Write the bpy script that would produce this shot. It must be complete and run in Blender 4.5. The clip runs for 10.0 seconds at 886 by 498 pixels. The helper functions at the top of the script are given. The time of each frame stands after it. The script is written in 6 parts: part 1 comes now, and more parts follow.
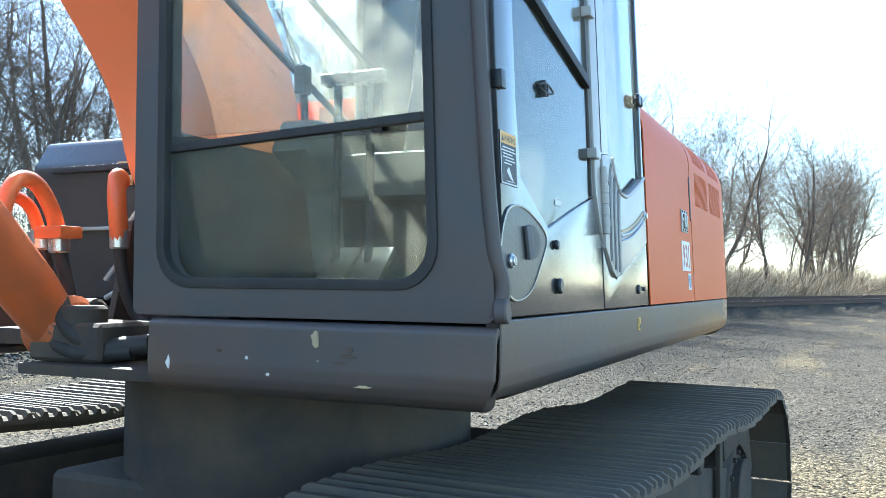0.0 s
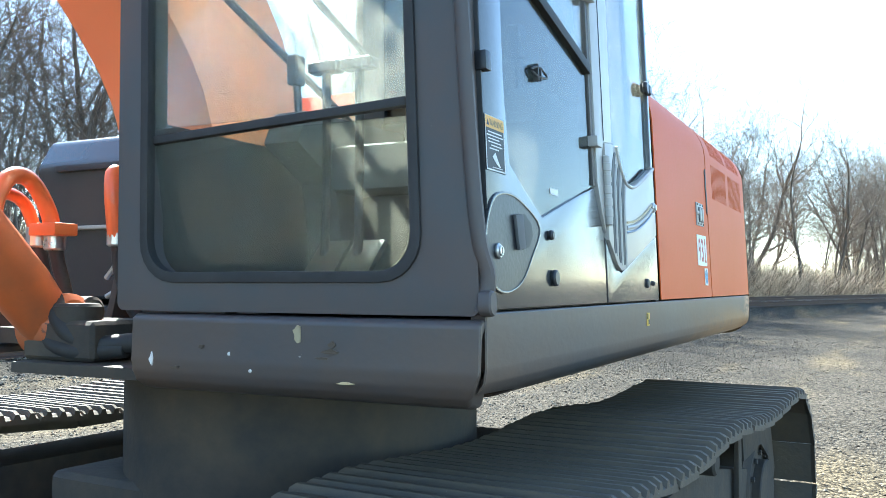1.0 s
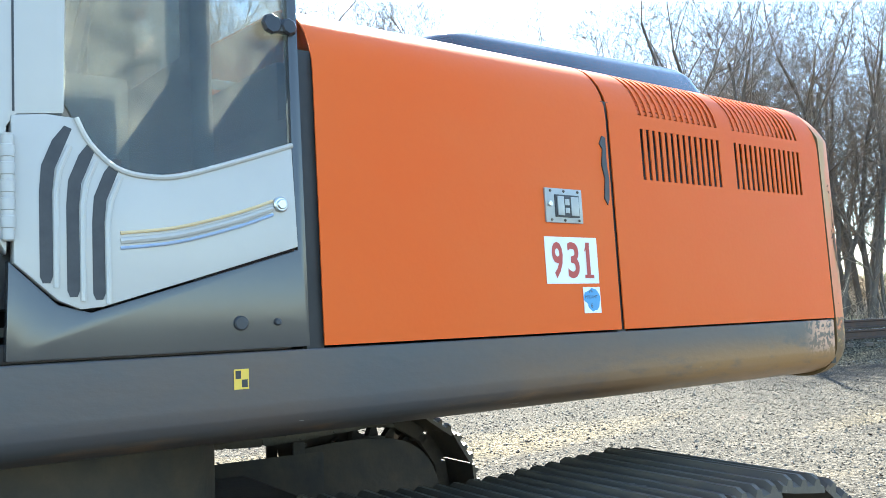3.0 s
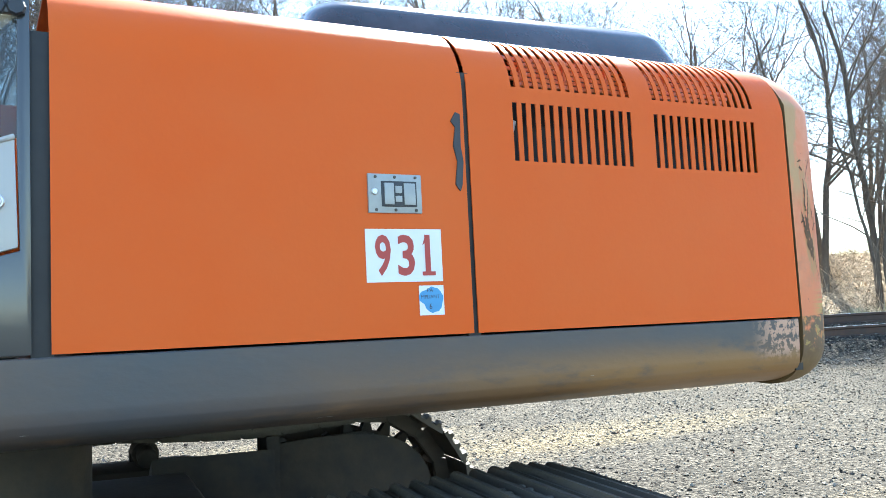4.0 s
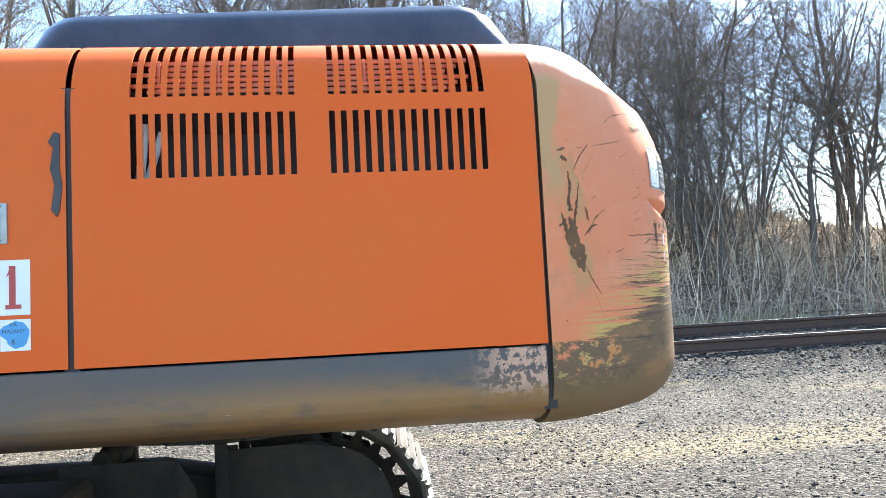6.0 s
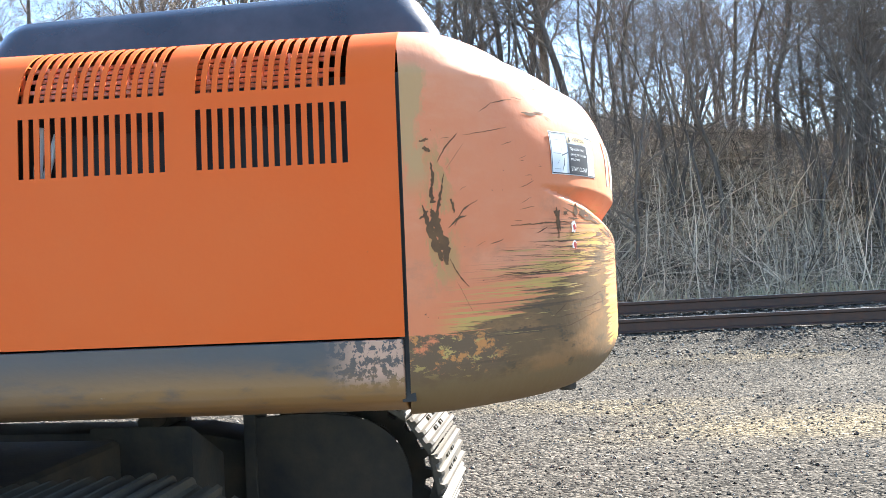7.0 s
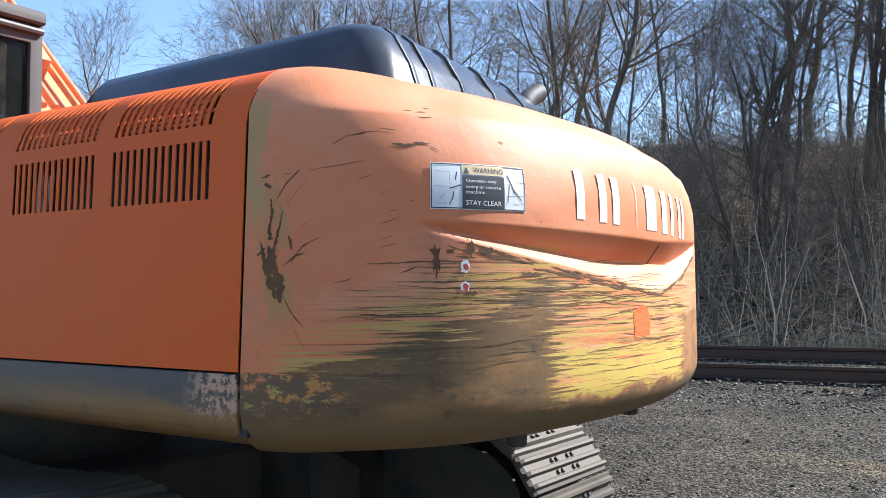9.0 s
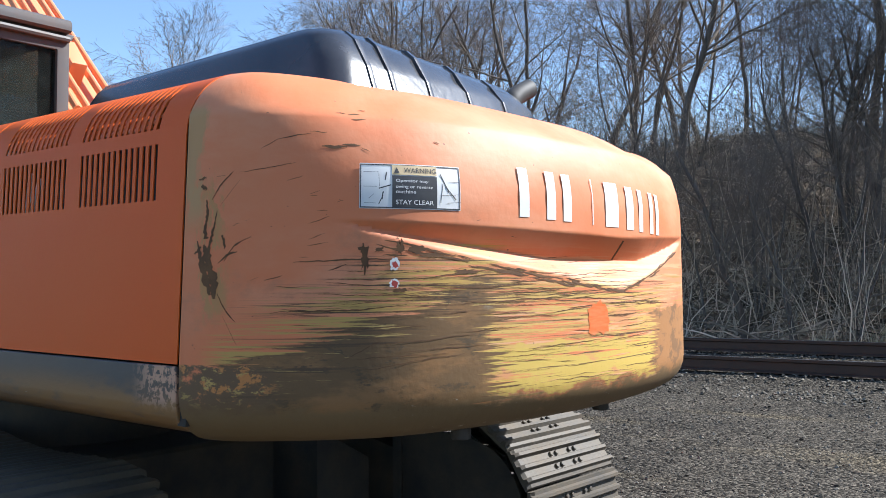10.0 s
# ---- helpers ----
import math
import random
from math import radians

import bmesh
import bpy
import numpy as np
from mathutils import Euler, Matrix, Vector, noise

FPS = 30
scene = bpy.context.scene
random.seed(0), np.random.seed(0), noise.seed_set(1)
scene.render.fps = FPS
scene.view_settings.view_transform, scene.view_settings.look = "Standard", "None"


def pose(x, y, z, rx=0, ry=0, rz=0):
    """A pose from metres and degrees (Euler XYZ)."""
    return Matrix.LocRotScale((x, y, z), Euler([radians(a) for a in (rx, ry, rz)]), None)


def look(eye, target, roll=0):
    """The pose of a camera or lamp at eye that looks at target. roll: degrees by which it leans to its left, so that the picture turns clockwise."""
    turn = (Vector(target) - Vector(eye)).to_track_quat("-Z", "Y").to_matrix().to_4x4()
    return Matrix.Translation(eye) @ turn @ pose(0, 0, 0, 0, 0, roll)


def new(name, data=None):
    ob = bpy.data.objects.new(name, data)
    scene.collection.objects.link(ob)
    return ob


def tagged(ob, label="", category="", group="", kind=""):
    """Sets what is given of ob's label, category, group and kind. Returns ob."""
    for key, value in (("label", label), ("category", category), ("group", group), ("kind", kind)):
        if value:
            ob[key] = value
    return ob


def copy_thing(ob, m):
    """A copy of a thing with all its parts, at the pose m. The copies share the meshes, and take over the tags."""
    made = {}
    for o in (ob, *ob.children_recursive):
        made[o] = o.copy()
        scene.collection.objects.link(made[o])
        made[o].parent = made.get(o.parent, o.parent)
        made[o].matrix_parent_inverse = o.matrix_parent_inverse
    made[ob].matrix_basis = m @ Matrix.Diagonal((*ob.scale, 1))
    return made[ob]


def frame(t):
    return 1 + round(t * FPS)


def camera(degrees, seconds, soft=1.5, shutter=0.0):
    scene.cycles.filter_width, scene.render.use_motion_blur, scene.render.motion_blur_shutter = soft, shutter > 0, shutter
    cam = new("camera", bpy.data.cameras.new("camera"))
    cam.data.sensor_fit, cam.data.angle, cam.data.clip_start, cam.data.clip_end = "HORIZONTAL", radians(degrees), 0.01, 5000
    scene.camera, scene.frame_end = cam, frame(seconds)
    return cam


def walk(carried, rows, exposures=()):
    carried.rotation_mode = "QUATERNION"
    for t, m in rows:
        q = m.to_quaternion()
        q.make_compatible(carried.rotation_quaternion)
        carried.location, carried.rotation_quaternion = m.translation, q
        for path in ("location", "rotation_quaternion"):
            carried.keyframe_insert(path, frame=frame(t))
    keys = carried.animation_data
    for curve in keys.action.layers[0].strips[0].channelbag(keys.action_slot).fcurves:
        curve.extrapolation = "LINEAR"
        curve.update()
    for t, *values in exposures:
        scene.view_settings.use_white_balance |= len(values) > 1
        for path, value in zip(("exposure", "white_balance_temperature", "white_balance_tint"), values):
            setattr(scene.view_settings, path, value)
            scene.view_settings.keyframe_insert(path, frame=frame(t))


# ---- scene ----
cam = camera(52.8, 10.0, 0.6)
PATH = [
    (0, (0.655, -0.051, 1.488), (-0.176, 1.766, 1.565), 0.5),
    (0.5, (0.667, -0.042, 1.487), (-0.162, 1.777, 1.562), 0.5),
    (1, (0.708, 0.063, 1.467), (-0.185, 1.851, 1.548), 0.1),
    (1.5, (0.78, 0.348, 1.448), (-0.308, 2.026, 1.447), -0.4),
    (1.7, (0.807, 0.469, 1.45), (-0.341, 2.105, 1.396), -1.1),
    (2, (1.109, 0.92, 1.465), (-0.234, 2.402, 1.487), -3.6),
    (2.5, (1.521, 1.743, 1.491), (0.045, 3.089, 1.59), -2.0),
    (3, (1.76, 2.18, 1.484), (0.175, 3.392, 1.625), -1.8),
    (3.2, (1.797, 2.36, 1.467), (0.183, 3.533, 1.6), -1.6),
    (4.3, (2.077, 3.323, 1.523), (0.254, 4.138, 1.623), -2.0),
    (4.5, (2.105, 3.487, 1.518), (0.263, 4.262, 1.611), -2.2),
    (5, (2.091, 3.933, 1.539), (0.186, 4.539, 1.61), -2.3),
    (5.5, (2.181, 4.375, 1.528), (0.222, 4.767, 1.625), -2.6),
    (5.7, (2.207, 4.544, 1.557), (0.239, 4.888, 1.652), -2.6),
    (6.8, (2.239, 5.437, 1.587), (0.24, 5.388, 1.62), -2.7),
    (7, (2.251, 5.621, 1.621), (0.257, 5.467, 1.634), -2.6),
    (7.5, (2.137, 5.993, 1.623), (0.2, 5.497, 1.666), -1.8),
    (8, (2.005, 6.378, 1.632), (0.14, 5.66, 1.698), -2.2),
    (8.5, (1.879, 6.757, 1.642), (0.096, 5.854, 1.723), -1.6),
    (9, (1.658, 6.999, 1.638), (-0.037, 5.938, 1.718), -0.4),
    (9.5, (1.513, 7.274, 1.629), (-0.104, 6.099, 1.698), -0.6),
    (10, (1.469, 7.385, 1.651), (-0.113, 6.162, 1.713), -0.3),
]
EXPOSURES = [(0.0, 2.55, 5750, 0), (0.5, 2.75, 5800, 0), (1.0, 2.7, 5900, 0), (1.6, 3.3, 6500, 2), (2.0, 3.75, 6900, 3), (2.5, 3.5, 6400, 2), (3.0, 3.0, 6100, 2), (4.5, 2.85, 5950, 2), (5.0, 2.95, 5950, 4), (5.5, 2.85, 5950, 6), (7.0, 2.7, 6050, 8), (7.5, 2.35, 6100, 8), (8.5, 1.7, 5850, 9), (10.0, 1.3, 5750, 9)]
walk(cam, [(t, look(eye, target, roll)) for t, eye, target, roll in PATH], EXPOSURES)


# ---- world, sun, exposure ----
SUN_AZ, SUN_EL = 143.0, 42.0     # degrees; azimuth counted from +x towards +y
world = bpy.data.worlds.new("sky")
scene.world = world
world.use_nodes = True
wn, wl = world.node_tree.nodes, world.node_tree.links
sky = wn.new("ShaderNodeTexSky")
sky.sky_type, sky.sun_disc = "NISHITA", False
sky.sun_elevation, sky.sun_rotation = radians(SUN_EL), radians(90 - SUN_AZ)
sky.air_density, sky.dust_density, sky.ozone_density = 1.0, 0.25, 1.4
wn["Background"].inputs["Strength"].default_value = 0.085
wl.new(sky.outputs["Color"], wn["Background"].inputs["Color"])
sun = new("sun", bpy.data.lights.new("sun", "SUN"))
sun.data.energy, sun.data.angle, sun.data.color = 4.4, radians(0.53), (1.0, 0.94, 0.85)
sd = Vector((math.cos(radians(SUN_AZ)) * math.cos(radians(SUN_EL)), math.sin(radians(SUN_AZ)) * math.cos(radians(SUN_EL)), math.sin(radians(SUN_EL))))
sun.matrix_world = look(sd * 60, (0, 0, 0))


# ---- materials ----
def shader(name, color, rough=0.5, metal=0.0, vary=None, vary_amount=0.4, vary_scale=3.0, fleck=None, fleck_amount=0.0,
           fleck_scale=40.0, bump=0.0, bump_scale=150.0, coat=0.0, stretch=(1, 1, 1), rough_vary=0.1, uv=False):
    """Painted or bare surface: broad variation, small worn flecks, fine relief."""
    m = bpy.data.materials.new(name)
    m.use_nodes = True
    n, l = m.node_tree.nodes, m.node_tree.links
    b = n["Principled BSDF"]
    tc = n.new("ShaderNodeTexCoord")
    mp = n.new("ShaderNodeMapping")
    mp.inputs["Scale"].default_value = stretch
    l.new(tc.outputs["UV" if uv else "Object"], mp.inputs["Vector"])
    big = n.new("ShaderNodeTexNoise")
    big.inputs["Scale"].default_value, big.inputs["Detail"].default_value, big.inputs["Roughness"].default_value = vary_scale, 8, 0.62
    l.new(mp.outputs["Vector"], big.inputs["Vector"])
    ramp = n.new("ShaderNodeMapRange")
    ramp.inputs["From Min"].default_value, ramp.inputs["From Max"].default_value, ramp.inputs["To Max"].default_value = 0.35, 0.72, vary_amount
    l.new(big.outputs["Fac"], ramp.inputs["Value"])
    mix = n.new("ShaderNodeMix")
    mix.data_type = "RGBA"
    mix.inputs["A"].default_value = (*color, 1)
    mix.inputs["B"].default_value = (*(vary or [c * 0.6 for c in color]), 1)
    l.new(ramp.outputs["Result"], mix.inputs["Factor"])
    col = mix.outputs["Result"]
    if fleck:
        fn = n.new("ShaderNodeTexNoise")
        fn.inputs["Scale"].default_value, fn.inputs["Detail"].default_value, fn.inputs["Roughness"].default_value = fleck_scale, 6, 0.7
        l.new(mp.outputs["Vector"], fn.inputs["Vector"])
        fr = n.new("ShaderNodeMapRange")
        fr.inputs["From Min"].default_value, fr.inputs["From Max"].default_value = 0.72 - 0.3 * fleck_amount, 0.76 - 0.3 * fleck_amount
        l.new(fn.outputs["Fac"], fr.inputs["Value"])
        fm = n.new("ShaderNodeMix")
        fm.data_type = "RGBA"
        fm.inputs["B"].default_value = (*fleck, 1)
        l.new(fr.outputs["Result"], fm.inputs["Factor"])
        l.new(col, fm.inputs["A"])
        col = fm.outputs["Result"]
    l.new(col, b.inputs["Base Color"])
    rr = n.new("ShaderNodeMapRange")
    rr.inputs["To Min"].default_value, rr.inputs["To Max"].default_value = max(0.02, rough - rough_vary), min(1, rough + rough_vary)
    l.new(big.outputs["Fac"], rr.inputs["Value"])
    l.new(rr.outputs["Result"], b.inputs["Roughness"])
    b.inputs["Metallic"].default_value = metal
    b.inputs["Coat Weight"].default_value = coat
    b.inputs["Coat Roughness"].default_value = 0.12
    if bump:
        bn = n.new("ShaderNodeTexNoise")
        bn.inputs["Scale"].default_value, bn.inputs["Detail"].default_value = bump_scale, 5
        l.new(mp.outputs["Vector"], bn.inputs["Vector"])
        bp = n.new("ShaderNodeBump")
        bp.inputs["Strength"].default_value, bp.inputs["Distance"].default_value = 1.0, bump
        l.new(bn.outputs["Fac"], bp.inputs["Height"])
        l.new(bp.outputs["Normal"], b.inputs["Normal"])
    return m


def glass(name, tint, haze=0.06, rough=0.0):
    """Window glass with a thin film of dust."""
    m = bpy.data.materials.new(name)
    m.use_nodes = True
    n, l = m.node_tree.nodes, m.node_tree.links
    b = n["Principled BSDF"]
    b.inputs["Base Color"].default_value = (*tint, 1)
    b.inputs["Transmission Weight"].default_value = 1.0
    b.inputs["Roughness"].default_value = rough
    b.inputs["IOR"].default_value = 1.45
    film = n.new("ShaderNodeBsdfDiffuse")
    film.inputs["Color"].default_value = (0.42, 0.42, 0.36, 1)
    lit = n.new("ShaderNodeBsdfTranslucent")
    lit.inputs["Color"].default_value = (0.5, 0.5, 0.4, 1)
    dust = n.new("ShaderNodeAddShader")
    l.new(film.outputs["BSDF"], dust.inputs[0])
    l.new(lit.outputs["BSDF"], dust.inputs[1])
    tex = n.new("ShaderNodeTexNoise")
    tex.inputs["Scale"].default_value, tex.inputs["Detail"].default_value = 16.0, 12
    tc = n.new("ShaderNodeTexCoord")
    l.new(tc.outputs["Object"], tex.inputs["Vector"])
    mr = n.new("ShaderNodeMapRange")
    mr.inputs["From Min"].default_value, mr.inputs["From Max"].default_value = 0.3, 0.8
    mr.inputs["To Min"].default_value, mr.inputs["To Max"].default_value = haze * 0.4, haze * 2
    l.new(tex.outputs["Fac"], mr.inputs["Value"])
    ms = n.new("ShaderNodeMixShader")
    l.new(mr.outputs["Result"], ms.inputs["Fac"])
    l.new(b.outputs["BSDF"], ms.inputs[1])
    l.new(dust.outputs["Shader"], ms.inputs[2])
    l.new(ms.outputs["Shader"], n["Material Output"].inputs["Surface"])
    return m


ORANGE = (0.68, 0.105, 0.01)
m_orange = shader("orange_paint", ORANGE, 0.5, vary=(0.65, 0.14, 0.03), vary_amount=0.6, vary_scale=1.6, fleck=(0.32, 0.09, 0.03), fleck_amount=0.02,
                  fleck_scale=26, bump=0.0004, bump_scale=60, coat=0.0)
m_orange.node_tree.nodes["Principled BSDF"].inputs["Specular IOR Level"].default_value = 0.18
m_boom = shader("boom_orange", (0.74, 0.25, 0.1), 0.5, vary=(0.62, 0.27, 0.14), vary_amount=0.5, vary_scale=2.5, fleck=(0.2, 0.1, 0.05), fleck_amount=0.08, fleck_scale=18)
m_grey = shader("dark_grey_paint", (0.042, 0.045, 0.048), 0.2, vary=(0.066, 0.063, 0.057), vary_amount=0.5, vary_scale=3, fleck=(0.16, 0.16, 0.15), fleck_amount=0.0,
                fleck_scale=45, bump=0.0003, bump_scale=40, coat=0.5)
m_skirt = shader("skirt_grey_paint", (0.06, 0.065, 0.072), 0.42, vary=(0.16, 0.09, 0.045), vary_amount=0.55, vary_scale=2.2, fleck=(0.45, 0.42, 0.38),
                 fleck_amount=0.0, fleck_scale=34, bump=0.0006, bump_scale=50, coat=0.1, stretch=(1, 0.5, 1))
m_pillar = shader("cab_frame_grey", (0.068, 0.07, 0.072), 0.55, vary=(0.13, 0.075, 0.05), vary_amount=0.55, vary_scale=4, fleck=(0.3, 0.27, 0.24), fleck_amount=0.0, fleck_scale=40, coat=0.05)
m_silver = shader("silver_paint", (0.46, 0.44, 0.40), 0.4, vary=(0.37, 0.355, 0.33), vary_amount=0.5, vary_scale=2, fleck=(0.2, 0.19, 0.18), fleck_amount=0.0, coat=0.2)
m_black = shader("black_plastic", (0.016, 0.017, 0.02), 0.36, vary=(0.05, 0.05, 0.055), vary_amount=0.6, vary_scale=3, bump=0.0006, bump_scale=90)
m_hood = shader("black_moulded_plastic", (0.02, 0.021, 0.024), 0.24, vary=(0.07, 0.07, 0.075), vary_amount=0.6, vary_scale=3, bump=0.001, bump_scale=30, coat=0.5)
m_touch = shader("touch_up_orange", (0.72, 0.13, 0.02), 0.5, vary=(0.6, 0.25, 0.1), vary_amount=0.8, vary_scale=40, stretch=(0.3, 0.3, 2))
m_rubber = shader("black_rubber", (0.02, 0.02, 0.02), 0.65, vary=(0.06, 0.055, 0.05), vary_amount=0.5, vary_scale=8)
m_steel = shader("worn_track_steel", (0.085, 0.075, 0.062), 0.68, metal=0.15, vary=(0.14, 0.11, 0.075), vary_amount=0.8, vary_scale=7, fleck=(0.22, 0.19, 0.15),
                 fleck_amount=0.12, fleck_scale=30, bump=0.002, bump_scale=50)
m_frame = shader("dusty_undercarriage_paint", (0.032, 0.031, 0.03), 0.8, vary=(0.13, 0.095, 0.058), vary_amount=0.6, vary_scale=4, bump=0.002, bump_scale=40)
m_rust = shader("rusty_rail", (0.05, 0.032, 0.024), 0.7, metal=0.2, vary=(0.1, 0.05, 0.03), vary_amount=0.7, vary_scale=6, bump=0.001, bump_scale=60)
m_railtop = shader("polished_rail_head", (0.42, 0.42, 0.43), 0.28, metal=0.9, vary=(0.25, 0.2, 0.17), vary_amount=0.5, vary_scale=4)
m_latch = shader("dull_zinc", (0.36, 0.36, 0.34), 0.45, metal=0.5, vary=(0.24, 0.24, 0.22), vary_amount=0.5, vary_scale=20)
m_chrome = shader("bright_metal", (0.6, 0.6, 0.58), 0.3, metal=0.8, vary=(0.4, 0.38, 0.35), vary_amount=0.4, vary_scale=12)
m_cyl = shader("grimy_orange_paint", (0.62, 0.13, 0.03), 0.5, vary=(0.3, 0.1, 0.04), vary_amount=0.8, vary_scale=4, fleck=(0.06, 0.04, 0.03), fleck_amount=0.3, fleck_scale=9)
m_rod = shader("pipe_orange", (0.78, 0.17, 0.045), 0.35, vary=(0.6, 0.15, 0.05), vary_amount=0.5, vary_scale=8, coat=0.2)
m_white = shader("white_decal", (0.78, 0.77, 0.74), 0.45, vary=(0.6, 0.59, 0.56), vary_amount=0.4, vary_scale=9)
m_red = shader("red_ink", (0.42, 0.05, 0.035), 0.5, vary_amount=0.2)
m_ink = shader("black_ink", (0.025, 0.025, 0.028), 0.5, vary=(0.08, 0.08, 0.08), vary_amount=0.4, vary_scale=20)
m_yellow = shader("yellow_decal", (0.75, 0.5, 0.06), 0.45, vary=(0.6, 0.42, 0.1), vary_amount=0.4, vary_scale=15)
m_amber = shader("amber_decal", (0.8, 0.42, 0.06), 0.45, vary_amount=0.2)
m_tan = shader("cream_decal", (0.66, 0.5, 0.28), 0.5, vary_amount=0.3, vary_scale=20)
m_blue = shader("blue_decal", (0.08, 0.3, 0.55), 0.45, vary_amount=0.2, vary_scale=20)
m_pale_blue = shader("faded_blue_stripe", (0.3, 0.38, 0.52), 0.5, vary=(0.42, 0.43, 0.45), vary_amount=0.6, vary_scale=12)
m_seat = shader("grey_seat_cloth", (0.13, 0.13, 0.135), 0.9, vary_amount=0.3, vary_scale=10, bump=0.001, bump_scale=200)
m_mat = shader("pale_floor_mat", (0.3, 0.29, 0.26), 0.85, vary=(0.16, 0.15, 0.13), vary_amount=0.8, vary_scale=14, bump=0.002, bump_scale=120)
m_tie = shader("weathered_timber", (0.12, 0.09, 0.065), 0.85, vary=(0.05, 0.04, 0.03), vary_amount=0.7, vary_scale=5, stretch=(0.4, 4, 4), bump=0.003, bump_scale=20)
m_bark = shader("grey_bark", (0.17, 0.143, 0.118), 0.9, vary=(0.075, 0.063, 0.053), vary_amount=0.8, vary_scale=3, bump=0.006, bump_scale=14, stretch=(3, 3, 0.6))
m_twig = shader("brown_twigs", (0.22, 0.177, 0.14), 0.9, vary=(0.11, 0.09, 0.074), vary_amount=0.6, vary_scale=1.0)
m_brush = shader("dry_brush", (0.48, 0.385, 0.28), 0.9, vary=(0.15, 0.12, 0.09), vary_amount=0.7, vary_scale=1.2)
m_leaf = shader("fallen_leaves", (0.4, 0.3, 0.205), 0.8, vary=(0.17, 0.125, 0.085), vary_amount=0.8, vary_scale=2)
m_straw = shader("dry_grass", (0.45, 0.38, 0.24), 0.9, vary=(0.3, 0.24, 0.14), vary_amount=0.6, vary_scale=2)
m_stone = shader("crushed_stone", (0.19, 0.167, 0.133), 0.9, vary=(0.06, 0.054, 0.044), vary_amount=0.9, vary_scale=6, bump=0.003, bump_scale=60)
m_glass = glass("window_glass", (0.86, 0.92, 0.9), 0.06)
m_dirty = glass("dusty_window_glass", (0.72, 0.8, 0.76), 0.03)
m_rear = glass("dark_rear_glass", (0.07, 0.09, 0.095), 0.012)
m_tint = glass("tinted_window_glass", (0.2, 0.24, 0.24), 0.03)
m_scar = shader("rusty_scar", (0.085, 0.038, 0.014), 0.8, vary=(0.19, 0.095, 0.035), vary_amount=0.9, vary_scale=14)
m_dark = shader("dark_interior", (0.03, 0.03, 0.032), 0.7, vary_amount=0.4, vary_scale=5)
m_trim = shader("cab_trim_grey", (0.12, 0.12, 0.12), 0.65, vary_amount=0.3, vary_scale=5)


def per_island(m, amount=0.5):
    """Vary the brightness of each loose piece of a joined mesh."""
    n, l = m.node_tree.nodes, m.node_tree.links
    b = n["Principled BSDF"]
    src = b.inputs["Base Color"].links[0].from_socket
    geo = n.new("ShaderNodeNewGeometry")
    mr = n.new("ShaderNodeMapRange")
    mr.inputs["To Min"].default_value, mr.inputs["To Max"].default_value = 1 - amount, 1 + amount
    l.new(geo.outputs["Random Per Island"], mr.inputs["Value"])
    mul = n.new("ShaderNodeVectorMath")
    mul.operation = "SCALE"
    l.new(src, mul.inputs[0])
    l.new(mr.outputs["Result"], mul.inputs["Scale"])
    l.new(mul.outputs["Vector"], b.inputs["Base Color"])


for dry in (m_stone, m_brush, m_leaf, m_twig, m_bark):
    dry.node_tree.nodes["Principled BSDF"].inputs["Specular IOR Level"].default_value = 0.1
per_island(m_stone, 0.8)
per_island(m_brush, 0.85)
per_island(m_leaf, 0.75)


def rusty_skirt(m):
    """Rust along the lower edge towards the tail, and flaked paint by the counterweight."""
    n, l = m.node_tree.nodes, m.node_tree.links
    b = n["Principled BSDF"]
    col = b.inputs["Base Color"].links[0].from_socket
    tc = n.new("ShaderNodeTexCoord")
    sep = n.new("ShaderNodeSeparateXYZ")
    l.new(tc.outputs["Object"], sep.inputs["Vector"])

    def rng(sock, lo, hi):
        r = n.new("ShaderNodeMapRange")
        r.interpolation_type = "SMOOTHSTEP"
        r.inputs["From Min"].default_value, r.inputs["From Max"].default_value = lo, hi
        l.new(sock, r.inputs["Value"])
        return r.outputs["Result"]

    def mul(a, c):
        k = n.new("ShaderNodeMath")
        k.operation = "MULTIPLY"
        l.new(a, k.inputs[0])
        l.new(c, k.inputs[1])
        return k.outputs["Value"]

    def noisy(scale, stretch, lo, hi):
        mp = n.new("ShaderNodeMapping")
        mp.inputs["Scale"].default_value = stretch
        l.new(tc.outputs["Object"], mp.inputs["Vector"])
        t = n.new("ShaderNodeTexNoise")
        t.inputs["Scale"].default_value, t.inputs["Detail"].default_value, t.inputs["Roughness"].default_value = scale, 12, 0.68
        l.new(mp.outputs["Vector"], t.inputs["Vector"])
        return rng(t.outputs["Fac"], lo, hi)

    y, z = sep.outputs["Y"], sep.outputs["Z"]
    for fac, rgb in ((mul(mul(noisy(3.5, (1, 0.6, 2), 0.33, 0.52), rng(y, 3.4, 4.8)), rng(z, 1.395, 1.29)), (0.25, 0.13, 0.045)),
                     (mul(noisy(2.0, (1, 0.5, 3), 0.5, 0.62), rng(z, 1.30, 1.25)), (0.22, 0.13, 0.07)),
                     (mul(mul(noisy(38, (1, 1, 1), 0.48, 0.51), rng(y, 5.12, 5.24)), rng(z, 1.28, 1.33)), (0.5, 0.29, 0.19)),
                     (noisy(9, (1, 0.25, 3.5), 0.70, 0.71), (0.5, 0.47, 0.43))):
        x = n.new("ShaderNodeMix")
        x.data_type = "RGBA"
        x.inputs["B"].default_value = (*rgb, 1)
        l.new(fac, x.inputs["Factor"])
        l.new(col, x.inputs["A"])
        col = x.outputs["Result"]
    l.new(col, b.inputs["Base Color"])


rusty_skirt(m_skirt)


